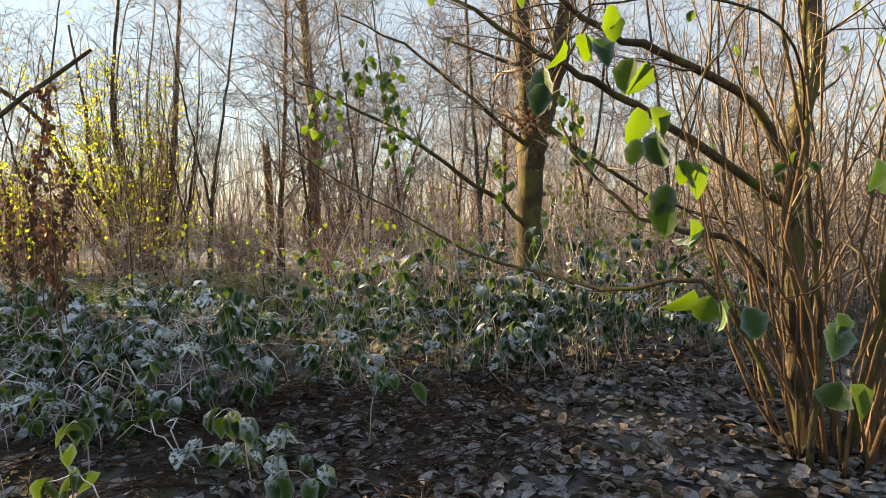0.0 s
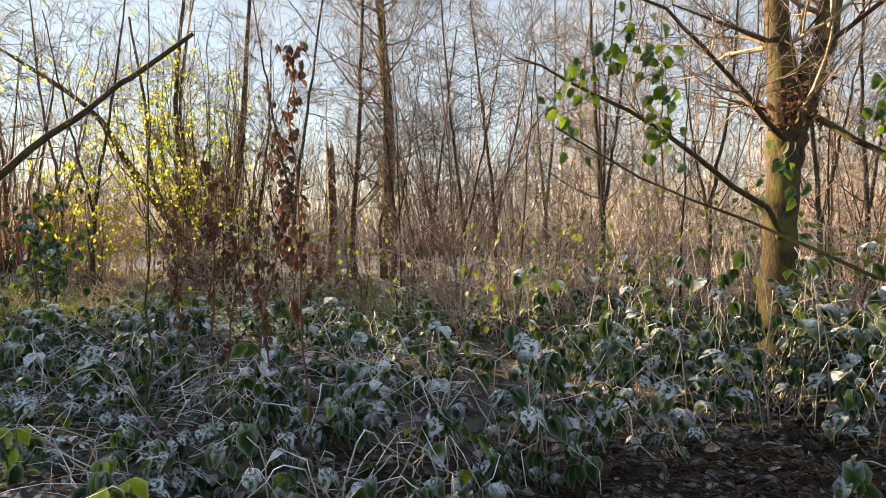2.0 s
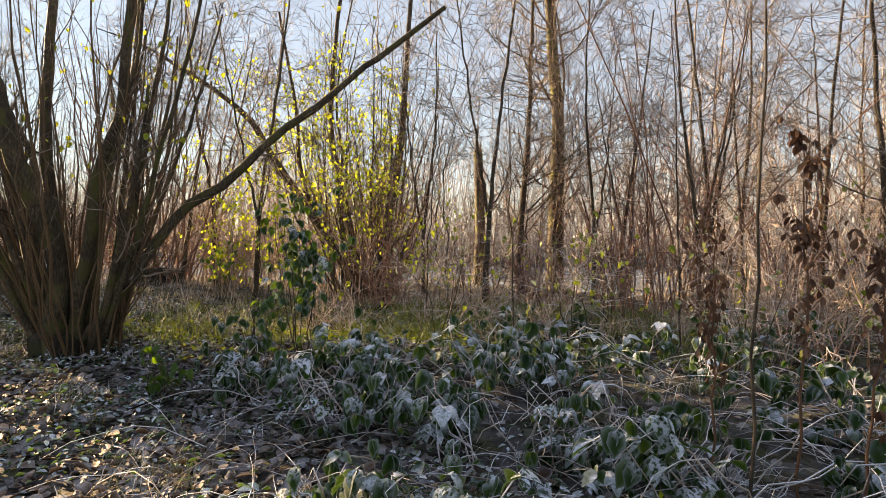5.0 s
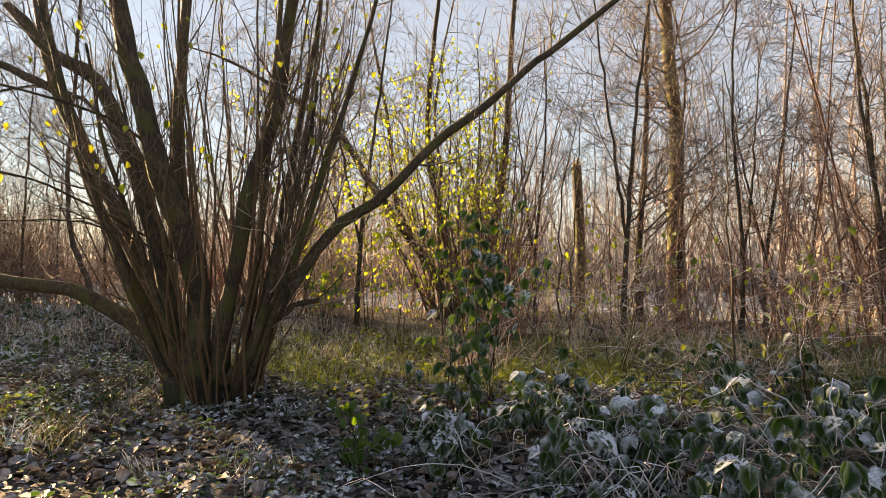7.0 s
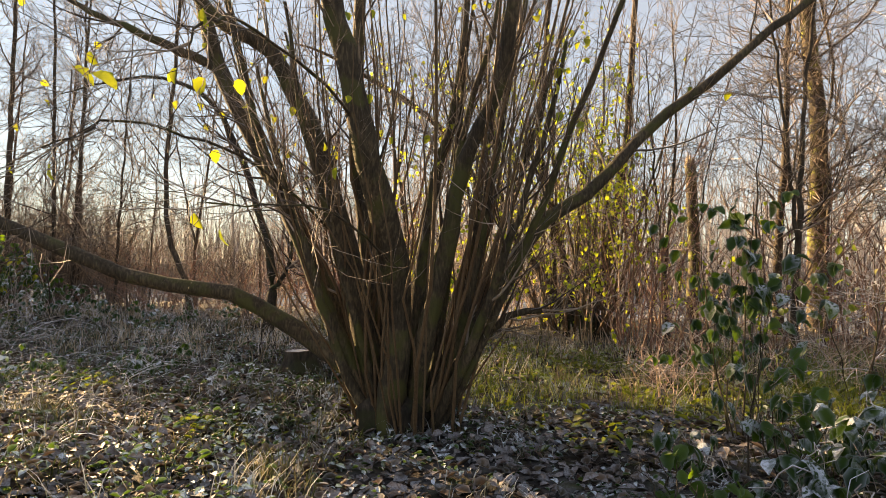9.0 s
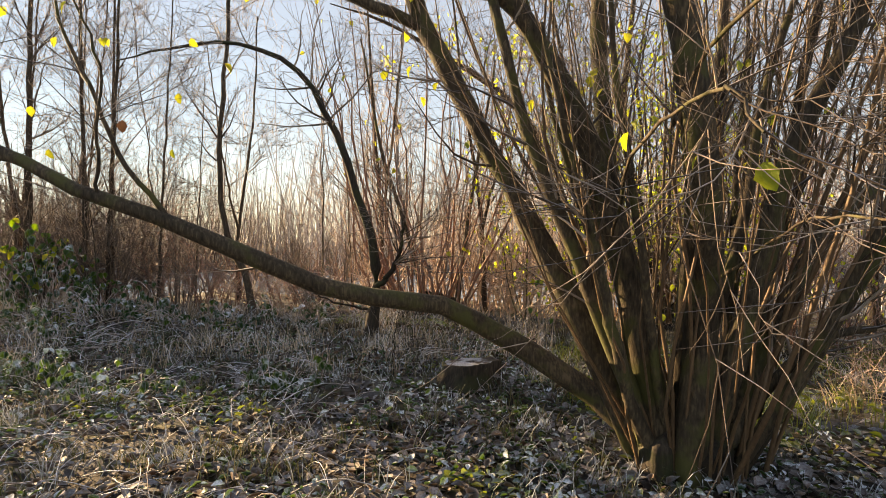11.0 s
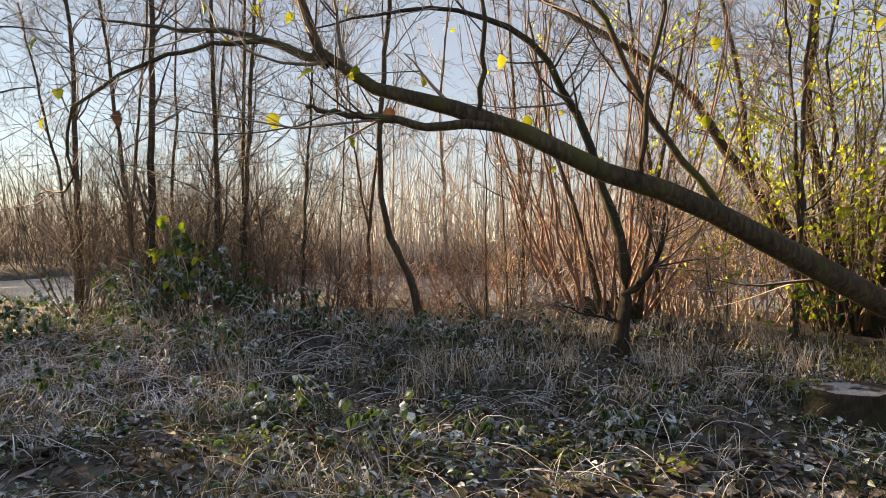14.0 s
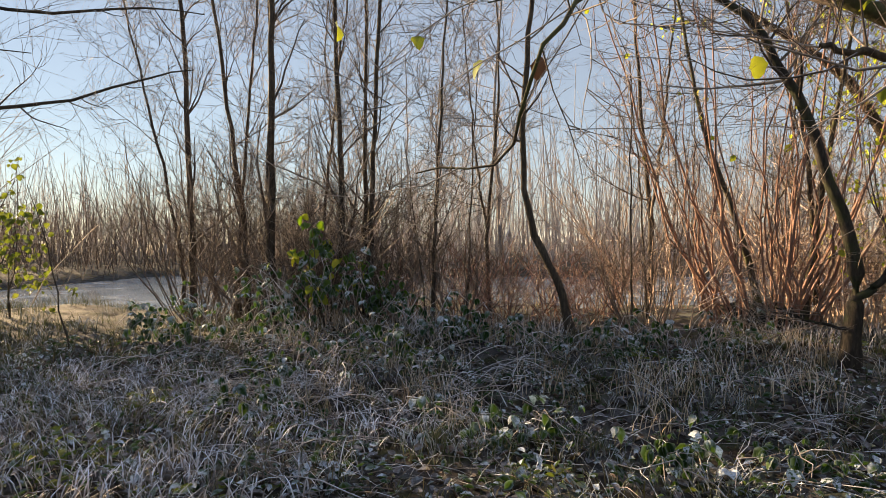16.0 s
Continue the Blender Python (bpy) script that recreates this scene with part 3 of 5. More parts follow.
def second_hazel():
    c = np.array([-8.6, 16.5, 0.05])
    limbs = [
        ([c + (-0.2, 0, 0), (-9.4, 16.5, 1.2), (-10.8, 16.5, 3.16), (-11.69, 16.5, 4.47), (-13.35, 16.5, 5.64), (-14.5, 16.5, 6.3), (-15.6, 16.5, 6.7)], 0.13, 0.012),
        ([c, (-9.1, 16.5, 2.2), (-9.46, 16.5, 3.88), (-9.4, 16.4, 5.5), (-9.18, 16.4, 7.8)], 0.1, 0.04),
        ([c + (0.2, 0, 0), (-8.0, 16.5, 1.9), (-7.71, 16.4, 3.6), (-7.6, 16.4, 5.2), (-7.45, 16.4, 7.8)], 0.13, 0.05),
        ([c + (-0.1, 0.2, 0), (-10.2, 16.8, 2.5), (-10.5, 16.9, 4.6), (-11.0, 17.0, 7.2)], 0.08, 0.03),
    ]
    r = np.random.default_rng(12)
    fan = stems_fan(c, 72, 0.8, (2.2, 7.0), (3, 32), (0.014, 0.036), r=r, wob=0.09)
    hazel("sunlit hazel clump with orange-brown stems and yellow leaves", limbs, (c - (0, 0, 0.05), 0.45, 0.4), fan, (8, 4), (120, MESH_YELLOW, (0.055, 0.095)), bark=BARK_DARK, r=r, twig_len=(0.4, 1.2), fine=0.0055, many=2700)


def near_hazel():
    """The shrub beside the start of the walk, with its large green leaves."""
    r = np.random.default_rng(13)
    limbs = [
        ([(2.22, 3.36, -0.05), (2.15, 3.36, 0.47), (2.11, 3.38, 1.01), (2.08, 3.42, 1.76), (2.21, 3.45, 2.43), (2.18, 3.47, 2.9), (2.2, 3.6, 4.6)], 0.085, 0.05),
        ([(2.05, 3.41, 1.55), (1.53, 3.32, 1.84), (1.0, 3.24, 2.15), (0.7, 3.04, 2.22), (0.34, 3.05, 2.43), (-0.1, 3.0, 2.7)], 0.03, 0.008),
        ([(2.08, 3.42, 1.76), (1.73, 3.24, 2.12), (1.18, 3.04, 2.31), (0.77, 2.85, 2.39), (0.47, 2.76, 2.6), (0.1, 2.6, 2.9)], 0.03, 0.008),
        ([(2.0, 3.45, 1.05), (1.79, 3.5, 1.31), (1.34, 3.7, 1.45), (0.95, 3.92, 1.84), (0.84, 4.14, 2.18)], 0.024, 0.008),
        ([(1.98, 3.36, 0.4), (1.84, 3.37, 0.74), (1.55, 3.49, 1.1), (1.16, 3.68, 0.99), (0.78, 3.99, 1.06), (0.28, 4.29, 1.18), (-0.29, 4.61, 1.48), (-0.9, 4.92, 1.79), (-1.44, 5.14, 2.16)], 0.02, 0.006),
        ([(2.35, 3.3, 0.0), (2.5, 3.2, 0.9), (2.55, 3.2, 1.8), (2.6, 3.2, 3.4)], 0.04, 0.018),
        ([(2.1, 3.2, 0.0), (2.0, 3.0, 0.8), (1.85, 2.9, 1.6), (1.75, 2.85, 2.8)], 0.022, 0.01),
    ]
    fan = stems_fan((2.42, 3.4, 0.0), 58, 0.34, (2.2, 4.2), (2, 30), (0.006, 0.017), r=r, wob=0.055)
    top = hazel("young hazel with sunlit coppery stems beside the path", limbs, ((2.22, 3.38, 0.0), 0.13, 0.15), fan, (5, 3), (60, MESH_GREEN, (0.05, 0.08)), bark=BARK_OLIVE, r=r, twig_len=(0.2, 0.6))
    spray = curve([(1.95, 3.1, 1.9), (1.5, 2.4, 2.1), (1.0, 1.9, 2.15), (0.55, 1.72, 2.1), (0.25, 1.7, 2.0)], 14, 0.01, r)
    part("spray", Geo().add(*tubes(spray, taper(14, 0.008, 0.002), 5)), BARK, top)
    low = curve([(2.0, 3.1, 1.0), (1.6, 2.3, 1.35), (1.2, 1.65, 1.3), (0.95, 1.6, 1.22)], 12, 0.01, r)
    part("spray", Geo().add(*tubes(low, taper(12, 0.006, 0.002), 5)), BARK, top)
    mid = curve([(1.0, 1.9, 2.15), (0.8, 1.75, 1.9), (0.68, 1.65, 1.65), (0.7, 1.65, 1.45)], 10, 0.008, r)
    part("spray", Geo().add(*tubes(mid, taper(10, 0.004, 0.002), 5)), BARK, top)
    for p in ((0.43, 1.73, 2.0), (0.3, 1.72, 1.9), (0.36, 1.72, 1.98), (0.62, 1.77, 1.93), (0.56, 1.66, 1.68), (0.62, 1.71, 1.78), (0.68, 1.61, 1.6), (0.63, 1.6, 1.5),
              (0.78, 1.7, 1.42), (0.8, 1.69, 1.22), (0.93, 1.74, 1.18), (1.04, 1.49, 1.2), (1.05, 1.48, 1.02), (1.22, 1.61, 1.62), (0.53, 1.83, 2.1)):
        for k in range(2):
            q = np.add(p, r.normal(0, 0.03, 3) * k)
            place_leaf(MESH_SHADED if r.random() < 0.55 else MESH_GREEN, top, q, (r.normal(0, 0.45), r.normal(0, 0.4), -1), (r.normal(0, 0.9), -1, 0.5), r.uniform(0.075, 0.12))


def forked_tree():
    r = np.random.default_rng(14)
    trunks = [([(1.05, 6.7, -0.1), (1.03, 6.7, 0.8), (1.02, 6.7, 1.5), (1.02, 6.7, 2.4), (0.97, 6.7, 3.0), (0.9, 6.7, 3.8), (0.7, 6.8, 7.5)], 0.185, 0.09),
              ([(1.03, 6.7, 2.1), (1.12, 6.66, 2.55), (1.26, 6.63, 3.05), (1.38, 6.6, 3.74), (1.7, 6.5, 7.2)], 0.15, 0.08)]
    limbs = [([(0.95, 6.6, 1.4), (0.7, 6.3, 1.6), (-0.16, 6.2, 2.22), (-0.96, 6.2, 2.68), (-1.6, 6.2, 2.95)], 0.035, 0.008),
             ([(1.1, 6.6, 2.6), (1.5, 6.2, 2.2), (2.2, 6.0, 1.7), (3.0, 5.8, 1.4)], 0.035, 0.01),
             ([(1.0, 6.6, 2.3), (0.4, 6.3, 2.7), (-0.3, 6.0, 3.2), (-1.0, 5.8, 3.5)], 0.03, 0.008)]
    top, B = tree("forked tree trunk with smooth tan bark, sunlit on one side", trunks, limbs, 8, (0.9, 2.2), (0.5, 0.95), BARK_OLIVE, ang=(45, 80), lift=0.2, r=r, sides=14)
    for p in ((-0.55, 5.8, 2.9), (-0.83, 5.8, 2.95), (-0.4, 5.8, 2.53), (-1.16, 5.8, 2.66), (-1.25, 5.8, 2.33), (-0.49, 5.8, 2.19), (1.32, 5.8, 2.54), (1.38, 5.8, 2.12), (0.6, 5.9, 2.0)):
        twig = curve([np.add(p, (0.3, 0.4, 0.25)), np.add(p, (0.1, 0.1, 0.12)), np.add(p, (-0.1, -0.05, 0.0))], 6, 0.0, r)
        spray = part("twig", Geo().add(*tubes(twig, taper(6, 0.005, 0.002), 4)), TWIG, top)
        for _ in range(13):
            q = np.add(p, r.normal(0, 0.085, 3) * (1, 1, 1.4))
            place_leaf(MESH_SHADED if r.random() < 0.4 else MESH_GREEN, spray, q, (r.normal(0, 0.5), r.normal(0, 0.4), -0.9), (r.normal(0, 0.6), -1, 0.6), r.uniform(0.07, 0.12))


def withered_tuft():
    """Dead leaves caught in the fork of the tree."""
    r = np.random.default_rng(24)
    n = 130
    q = np.array([1.0, 6.5, 2.6]) + r.normal(0, 1, (n, 3)) * (0.16, 0.08, 0.13)
    g = Geo()
    scatter(g, DRY_LEAF, q, frames(r.normal(0, 1, (n, 3)) - (0, 0, 0.6), r.normal(0, 1, (n, 3))), r.uniform(0.04, 0.08, n))
    tw, tr = kids(np.array([(0.85, 6.6, 2.45), (1.0, 6.55, 2.6), (1.2, 6.5, 2.75)]), np.array([0.006, 0.006, 0.006]), 24, (0, 1), (0.1, 0.3), (30, 90), 0, 0.2, 4, 0.5, 0.0015, r)
    top = thing("leaf_tuft", "tuft of withered brown leaves caught in the tree's fork", "dead leaves")
    part("foliage", g, LEAF_BROWN, top, kind="stuff")
    part("twig_nest", Geo().add(*tubes(tw, tr, 3)), TWIG, top, kind="stuff")


withered_tuft()


def far_mossy_tree():
    r = np.random.default_rng(15)
    tree("tall bare tree with a mossy sunlit trunk", [([(-3.75, 17.0, -0.1), (-3.87, 17.0, 0.6), (-3.85, 17.0, 2.6), (-3.85, 17.0, 4.53), (-4.1, 17.0, 7.41), (-4.2, 17, 12)], 0.23, 0.1)], (),
         34, (1.6, 3.6), (0.28, 0.98), BARK_MOSSY, TWIG, ang=(50, 85), lift=0.1, dense=(7, 4), fine=0.005, r=r)
    tree("slender bare tree beside the mossy trunk", [([(-4.75, 16.6, -0.1), (-4.75, 16.6, 1.6), (-4.6, 16.6, 4.0), (-4.5, 16.6, 8.0)], 0.1, 0.04)], (), 26, (0.8, 2.2), bark=BARK_DARK, fine=0.005, r=r)


def thicket_trees():
    """Twiggy young trees among the sunlit hazels."""
    r = np.random.default_rng(29)
    made = []
    for h, ra, lx in ((7.2, 0.055, -0.8), (6.4, 0.045, 0.6), (7.8, 0.06, 0.4)):
        made.append(tree("twiggy young tree with thin spreading branches", [([(0, 0, -0.1), (lx * 0.1, 0.05, h * 0.25), (lx * 0.55, -0.1, h * 0.6), (lx, 0, h)], ra, ra * 0.3),
                         ([(lx * 0.1, 0.05, h * 0.22), (-lx * 0.5, 0.2, h * 0.5), (-lx * 1.1, 0.3, h * 0.85)], ra * 0.6, ra * 0.2)], (),
                         13, (0.8, 2.2), (0.18, 0.98), BARK_DARK, r=r, group="young thicket trees", ang=(40, 85), lift=0.15, dense=(6, 3), fine=0.005)[0])
    spots = ((-12.2, 16.0), (-7.0, 15.6), (-14.6, 17.2), (-5.6, 13.6), (-1.8, 13.0), (0.8, 12.2), (3.4, 13.4), (-2.6, 15.4), (6.4, 13.0), (-10.6, 14.6), (-17.6, 16.4), (1.6, 15.4), (-1.0, 14.4), (-3.4, 14.4), (0.5, 16.6), (4.8, 11.8))
    for k, (x, y) in enumerate(spots):
        m = pose(x, y, float(ground_z(x, y)), 0, 0, float(r.uniform(0, 360)))
        if k < 3:
            made[k].matrix_basis = m
        else:
            copy_thing(made[k % 3], m)


def pond_trees():
    r = np.random.default_rng(16)
    z = float(ground_z(-13.6, 12.5))
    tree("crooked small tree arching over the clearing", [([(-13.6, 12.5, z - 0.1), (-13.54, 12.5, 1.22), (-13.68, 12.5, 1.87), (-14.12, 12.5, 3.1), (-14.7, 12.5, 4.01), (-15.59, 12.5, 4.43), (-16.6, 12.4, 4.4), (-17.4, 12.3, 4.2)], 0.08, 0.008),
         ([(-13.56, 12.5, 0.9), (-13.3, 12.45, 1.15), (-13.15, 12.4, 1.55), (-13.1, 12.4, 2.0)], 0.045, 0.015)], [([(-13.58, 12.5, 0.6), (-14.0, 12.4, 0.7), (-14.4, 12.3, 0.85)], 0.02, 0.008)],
         14, (0.6, 1.6), (0.4, 0.98), BARK_SHADED, r=r)
    z = float(ground_z(-16.4, 14.4))
    tree("thin dark tree with a bent foot", [([(-16.3, 14.45, z - 0.1), (-16.46, 14.5, 0.9), (-16.82, 14.5, 1.66), (-16.99, 14.5, 2.51), (-16.95, 14.5, 4.21), (-16.82, 14.5, 5.61), (-16.7, 14.5, 8)], 0.065, 0.03)], (),
         14, (0.7, 1.6), (0.5, 0.98), BARK_DARK, r=r)
    for x, y, h, ra, lx in ((-20.94, 14.5, 8.5, 0.08, 0.1), (-22.3, 14.6, 7.5, 0.065, -0.3), (-19.79, 14.6, 7.8, 0.06, -0.2), (-19.4, 14.7, 7.5, 0.055, 0.3), (-21.5, 14.9, 7, 0.055, -0.8), (-19.55, 15.0, 7.2, 0.05, 0.05),
                            (-21.9, 15.3, 7.0, 0.04, 0.5), (-18.4, 14.8, 6.5, 0.035, 0.3), (-20.4, 15.2, 6.5, 0.035, 0.6), (-22.8, 15.2, 6.0, 0.04, -1.2)):
        z = float(ground_z(x, y))
        tree("young bare tree in a clump at the pond's edge", [([(x, y, z - 0.1), (x + lx * 0.1, y, h * 0.25), (x + lx * 0.5, y, h * 0.6), (x + lx, y, h)], ra, ra * 0.35)], (),
             20, (0.7, 1.8), (0.2, 0.98), BARK_DARK, r=r, group="clump of young trees", ang=(22, 60), lift=0.45, fine=0.0038)
    tree("bare tree with long low boughs beside the clearing", [([(-26.6, 12.0, -0.1), (-26.5, 12.0, 2.0), (-26.4, 12.0, 5.0), (-26.3, 12.0, 9.0)], 0.16, 0.07)],
         [([(-26.5, 12.0, 2.6), (-25.1, 12.0, 2.97), (-23.03, 11.86, 3.14), (-22.2, 11.76, 3.15), (-21.0, 11.52, 3.26), (-20.4, 11.5, 3.35)], 0.035, 0.006),
          ([(-26.4, 12.0, 4.6), (-24.8, 12.1, 4.7), (-23.0, 12.3, 4.4), (-21.8, 12.4, 4.45), (-20.8, 12.4, 4.3)], 0.035, 0.006),
          ([(-26.4, 12.0, 4.0), (-24.8, 11.6, 4.0), (-23.4, 11.3, 3.75), (-22.0, 11.2, 3.5)], 0.03, 0.005)], 14, (0.8, 1.8), (0.4, 0.98), BARK_DARK, fine=0.0022, r=r)
    c = (-13.3, 15.4, float(ground_z(-13.3, 15.4)))
    fan = stems_fan(c, 44, 0.75, (2.4, 7.0), (3, 26), (0.012, 0.034), r=r, wob=0.1)
    hazel("clump of sunlit orange-brown stems at the water", [([c, (-13.6, 15.4, 1.6), (-14.14, 15.4, 3.22), (-14.6, 15.4, 5.5)], 0.06, 0.02), ([np.add(c, (0.6, 0, 0)), (-12.5, 15.4, 2), (-12.0, 15.4, 5)], 0.06, 0.02)],
          (c, 0.5, 0.3), fan, (4, 4), (30, MESH_YELLOW, (0.07, 0.11)), shoot_bark=BRUSH_RUSSET, r=r, twig_len=(0.4, 1.1), fine=0.0035)


def bank_shrubs():
    r = np.random.default_rng(27)
    for x, y, n, h in ((-20.9, 14.4, 34, 3.6), (-22.0, 14.2, 30, 3.2), (-19.3, 14.5, 26, 3.0), (-18.0, 14.9, 22, 2.6), (-15.2, 15.0, 22, 2.8)):
        c = (x, y, float(ground_z(x, y)))
        fan = stems_fan(c, n, 0.3, (1.2, h), (8, 48), (0.006, 0.014), r=r, wob=0.03)
        hazel("bare many-stemmed shrub at the pond's edge", [], None, fan, (9, 4), name="bank_shrub", shoot_bark=TWIG, r=r, twig_len=(0.25, 0.8), fine=0.0042, group="bank shrubs")


bank_shrubs()
main_hazel()
second_hazel()
near_hazel()
forked_tree()
far_mossy_tree()
thicket_trees()
pond_trees()


def cut_stump():
    top = thing("tree_stump", "cut tree stump with dark bark and a weathered frosty top", "stump")
    r = np.random.default_rng(17)
    S, cx, cy, z0 = 28, -12.02, 10.62, float(ground_z(-12.02, 10.62))
    a = np.arange(S) * 2 * np.pi / S
    lob = 1 + 0.07 * np.sin(a * 3) + 0.05 * np.sin(a * 7 + 1) + r.normal(0, 0.015, S)
    V = []
    for t, k in ((-0.1, 1.35), (0.04, 1.16), (0.1, 1.06), (0.18, 1.0), (0.235, 1.0), (0.25, 0.95)):
        V.append(np.stack([cx + np.cos(a) * 0.3 * k * lob, cy + np.sin(a) * 0.3 * k * lob, z0 + t + 0.03 * np.cos(a + 0.5) * (t > 0.15)], -1))
    i, j = np.meshgrid(np.arange(5), np.arange(S), indexing="ij")
    part("bark", Geo().add(np.concatenate(V), np.stack([i * S + j, i * S + (j + 1) % S, (i + 1) * S + (j + 1) % S, (i + 1) * S + j], -1)), BARK_SHADED, top)
    W = []
    for k in (0.95, 0.7, 0.45, 0.2, 0.01):
        W.append(np.stack([cx + np.cos(a) * 0.3 * k * lob, cy + np.sin(a) * 0.3 * k * lob, z0 + 0.25 + 0.03 * np.cos(a + 0.5) * k + r.normal(0, 0.005, S)], -1))
    i, j = np.meshgrid(np.arange(4), np.arange(S), indexing="ij")
    part("cut_face", Geo().add(np.concatenate(W), np.stack([i * S + j, i * S + (j + 1) % S, (i + 1) * S + (j + 1) % S, (i + 1) * S + j], -1)), WOOD_OLD, top, "weathered dark cut face with frost")


cut_stump()


def broken_trunk(x, y, h, ra):
    top = thing("broken_trunk", "snapped dead trunk standing in the thicket", "dead tree")
    r = np.random.default_rng(18)
    z = float(ground_z(x, y))
    P = curve([(x, y, z - 0.1), (x + 0.03, y, z + h * 0.5), (x - 0.05, y, z + h)], 12, 0.01, r)
    part("trunk", Geo().add(*tubes(P, taper(12, ra, ra * 0.85), 12)), BARK_MOSSY, top)
    for k in range(5):
        a = k * 1.3
        q = P[-1] + np.array([math.cos(a), math.sin(a), 0]) * ra * 0.55
        part("splinter", Geo().add(*tubes(curve([q - (0, 0, 0.1), q + (0, 0, r.uniform(0.08, 0.3))], 4), taper(4, ra * 0.4, 0.01), 5)), WOOD_CUT, top)


broken_trunk(-5.82, 19.0, 3.9, 0.15)


def fallen_log(a, b, ra, label):
    r = np.random.default_rng(19)
    pa, pb = np.array([*a, float(ground_z(*a)) + ra * 0.8]), np.array([*b, float(ground_z(*b)) + ra * 0.8])
    top = thing("fallen_log", label, "log")
    P = curve([pa, (pa + pb) / 2 + (0, 0.05, 0.05), pb], 12, 0.01, r)
    part("trunk", Geo().add(*tubes(P, taper(12, ra, ra * 0.6), 9)), BARK, top)


fallen_log((-8.2, 13.3), (-5.6, 13.0), 0.06, "thin fallen branch lying across the thicket floor")
fallen_log((-14.6, 13.1), (-12.6, 13.6), 0.05, "thin fallen branch beside the crooked tree")


# ---- background wood ----
def background_tree(h, ra, r, name="woodland_tree", spread=1.0, near=False):
    top = thing(name, "slender dark bare tree in the thicket" if near else "bare woodland tree with haze in its pale colour", "tree", "background trees")
    w = 1.5 if near else 1.0
    P = curve([(0, 0, -0.3), (r.normal(0, 0.15 * w), r.normal(0, 0.1), h * 0.25), (r.normal(0, 0.35 * w), r.normal(0, 0.3), h * 0.55), (r.normal(0, 0.6 * w), r.normal(0, 0.5), h)], 12, 0.045 * w, r)
    R = taper(12, ra, ra * 0.25)
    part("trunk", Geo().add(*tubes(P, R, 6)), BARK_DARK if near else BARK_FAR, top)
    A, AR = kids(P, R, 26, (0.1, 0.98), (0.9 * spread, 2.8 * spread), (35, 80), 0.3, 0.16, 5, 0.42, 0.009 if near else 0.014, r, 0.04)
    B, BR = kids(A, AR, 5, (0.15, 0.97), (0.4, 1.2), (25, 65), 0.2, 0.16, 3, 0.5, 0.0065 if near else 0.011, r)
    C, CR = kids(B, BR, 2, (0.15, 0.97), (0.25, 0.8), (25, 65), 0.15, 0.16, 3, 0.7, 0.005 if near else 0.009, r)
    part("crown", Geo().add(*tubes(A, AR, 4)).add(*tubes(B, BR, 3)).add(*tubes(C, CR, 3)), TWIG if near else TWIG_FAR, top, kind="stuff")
    return top


def background():
    r = np.random.default_rng(21)
    kinds = [background_tree(h, ra, r, spread=s, near=ra < 0.1) for h, ra, s in ((8, 0.034, 0.75), (9.5, 0.045, 0.85), (6.5, 0.026, 0.65), (13, 0.11, 1.2), (15, 0.14, 1.4), (11, 0.085, 1.1))]
    slim, tall = kinds[:3], kinds[3:]
    spots = []
    while len(spots) < 46:
        x, y = r.uniform(-28, 24), r.uniform(12.5, 24)
        if (x < 2 and not 15.3 < y < float(shore(x)) + 0.2) or (x < -10 and r.random() < 0.45):
            continue
        spots.append((x, y, slim, r.uniform(0.8, 1.15)))
    while len(spots) < 109:
        x, y = r.uniform(-80, 45), r.uniform(24, 58)
        if -37 < x < 2 and y < 35:
            continue
        sunward = -80 < x < -24
        spots.append((x, y, tall, r.uniform(0.8, 1.2) * (0.5 if sunward else 1.0)))
    # unseen trees added on the sun's side to cast shade over the clearing
    for x, y in ((-27, 9.5), (-29.5, 12), (-31, 9), (-32.5, 13), (-34, 11), (-30, 15.5), (-35, 16), (-37, 13.5), (-33, 18), (-28.5, 7), (-25.5, 8), (-38.5, 17.5)):
        spots.append((x, y, tall, r.uniform(0.75, 1.0)))
    used = set()
    for x, y, kit, sc in spots:
        src = kit[int(r.integers(3))]
        m = pose(x, y, float(ground_z(x, y)), 0, 0, float(r.uniform(0, 360)))
        if src.name in used:
            ob = copy_thing(src, m)
        else:
            ob = src
            ob.matrix_basis = m
            used.add(src.name)
        ob.scale = (float(sc),) * 3


background()


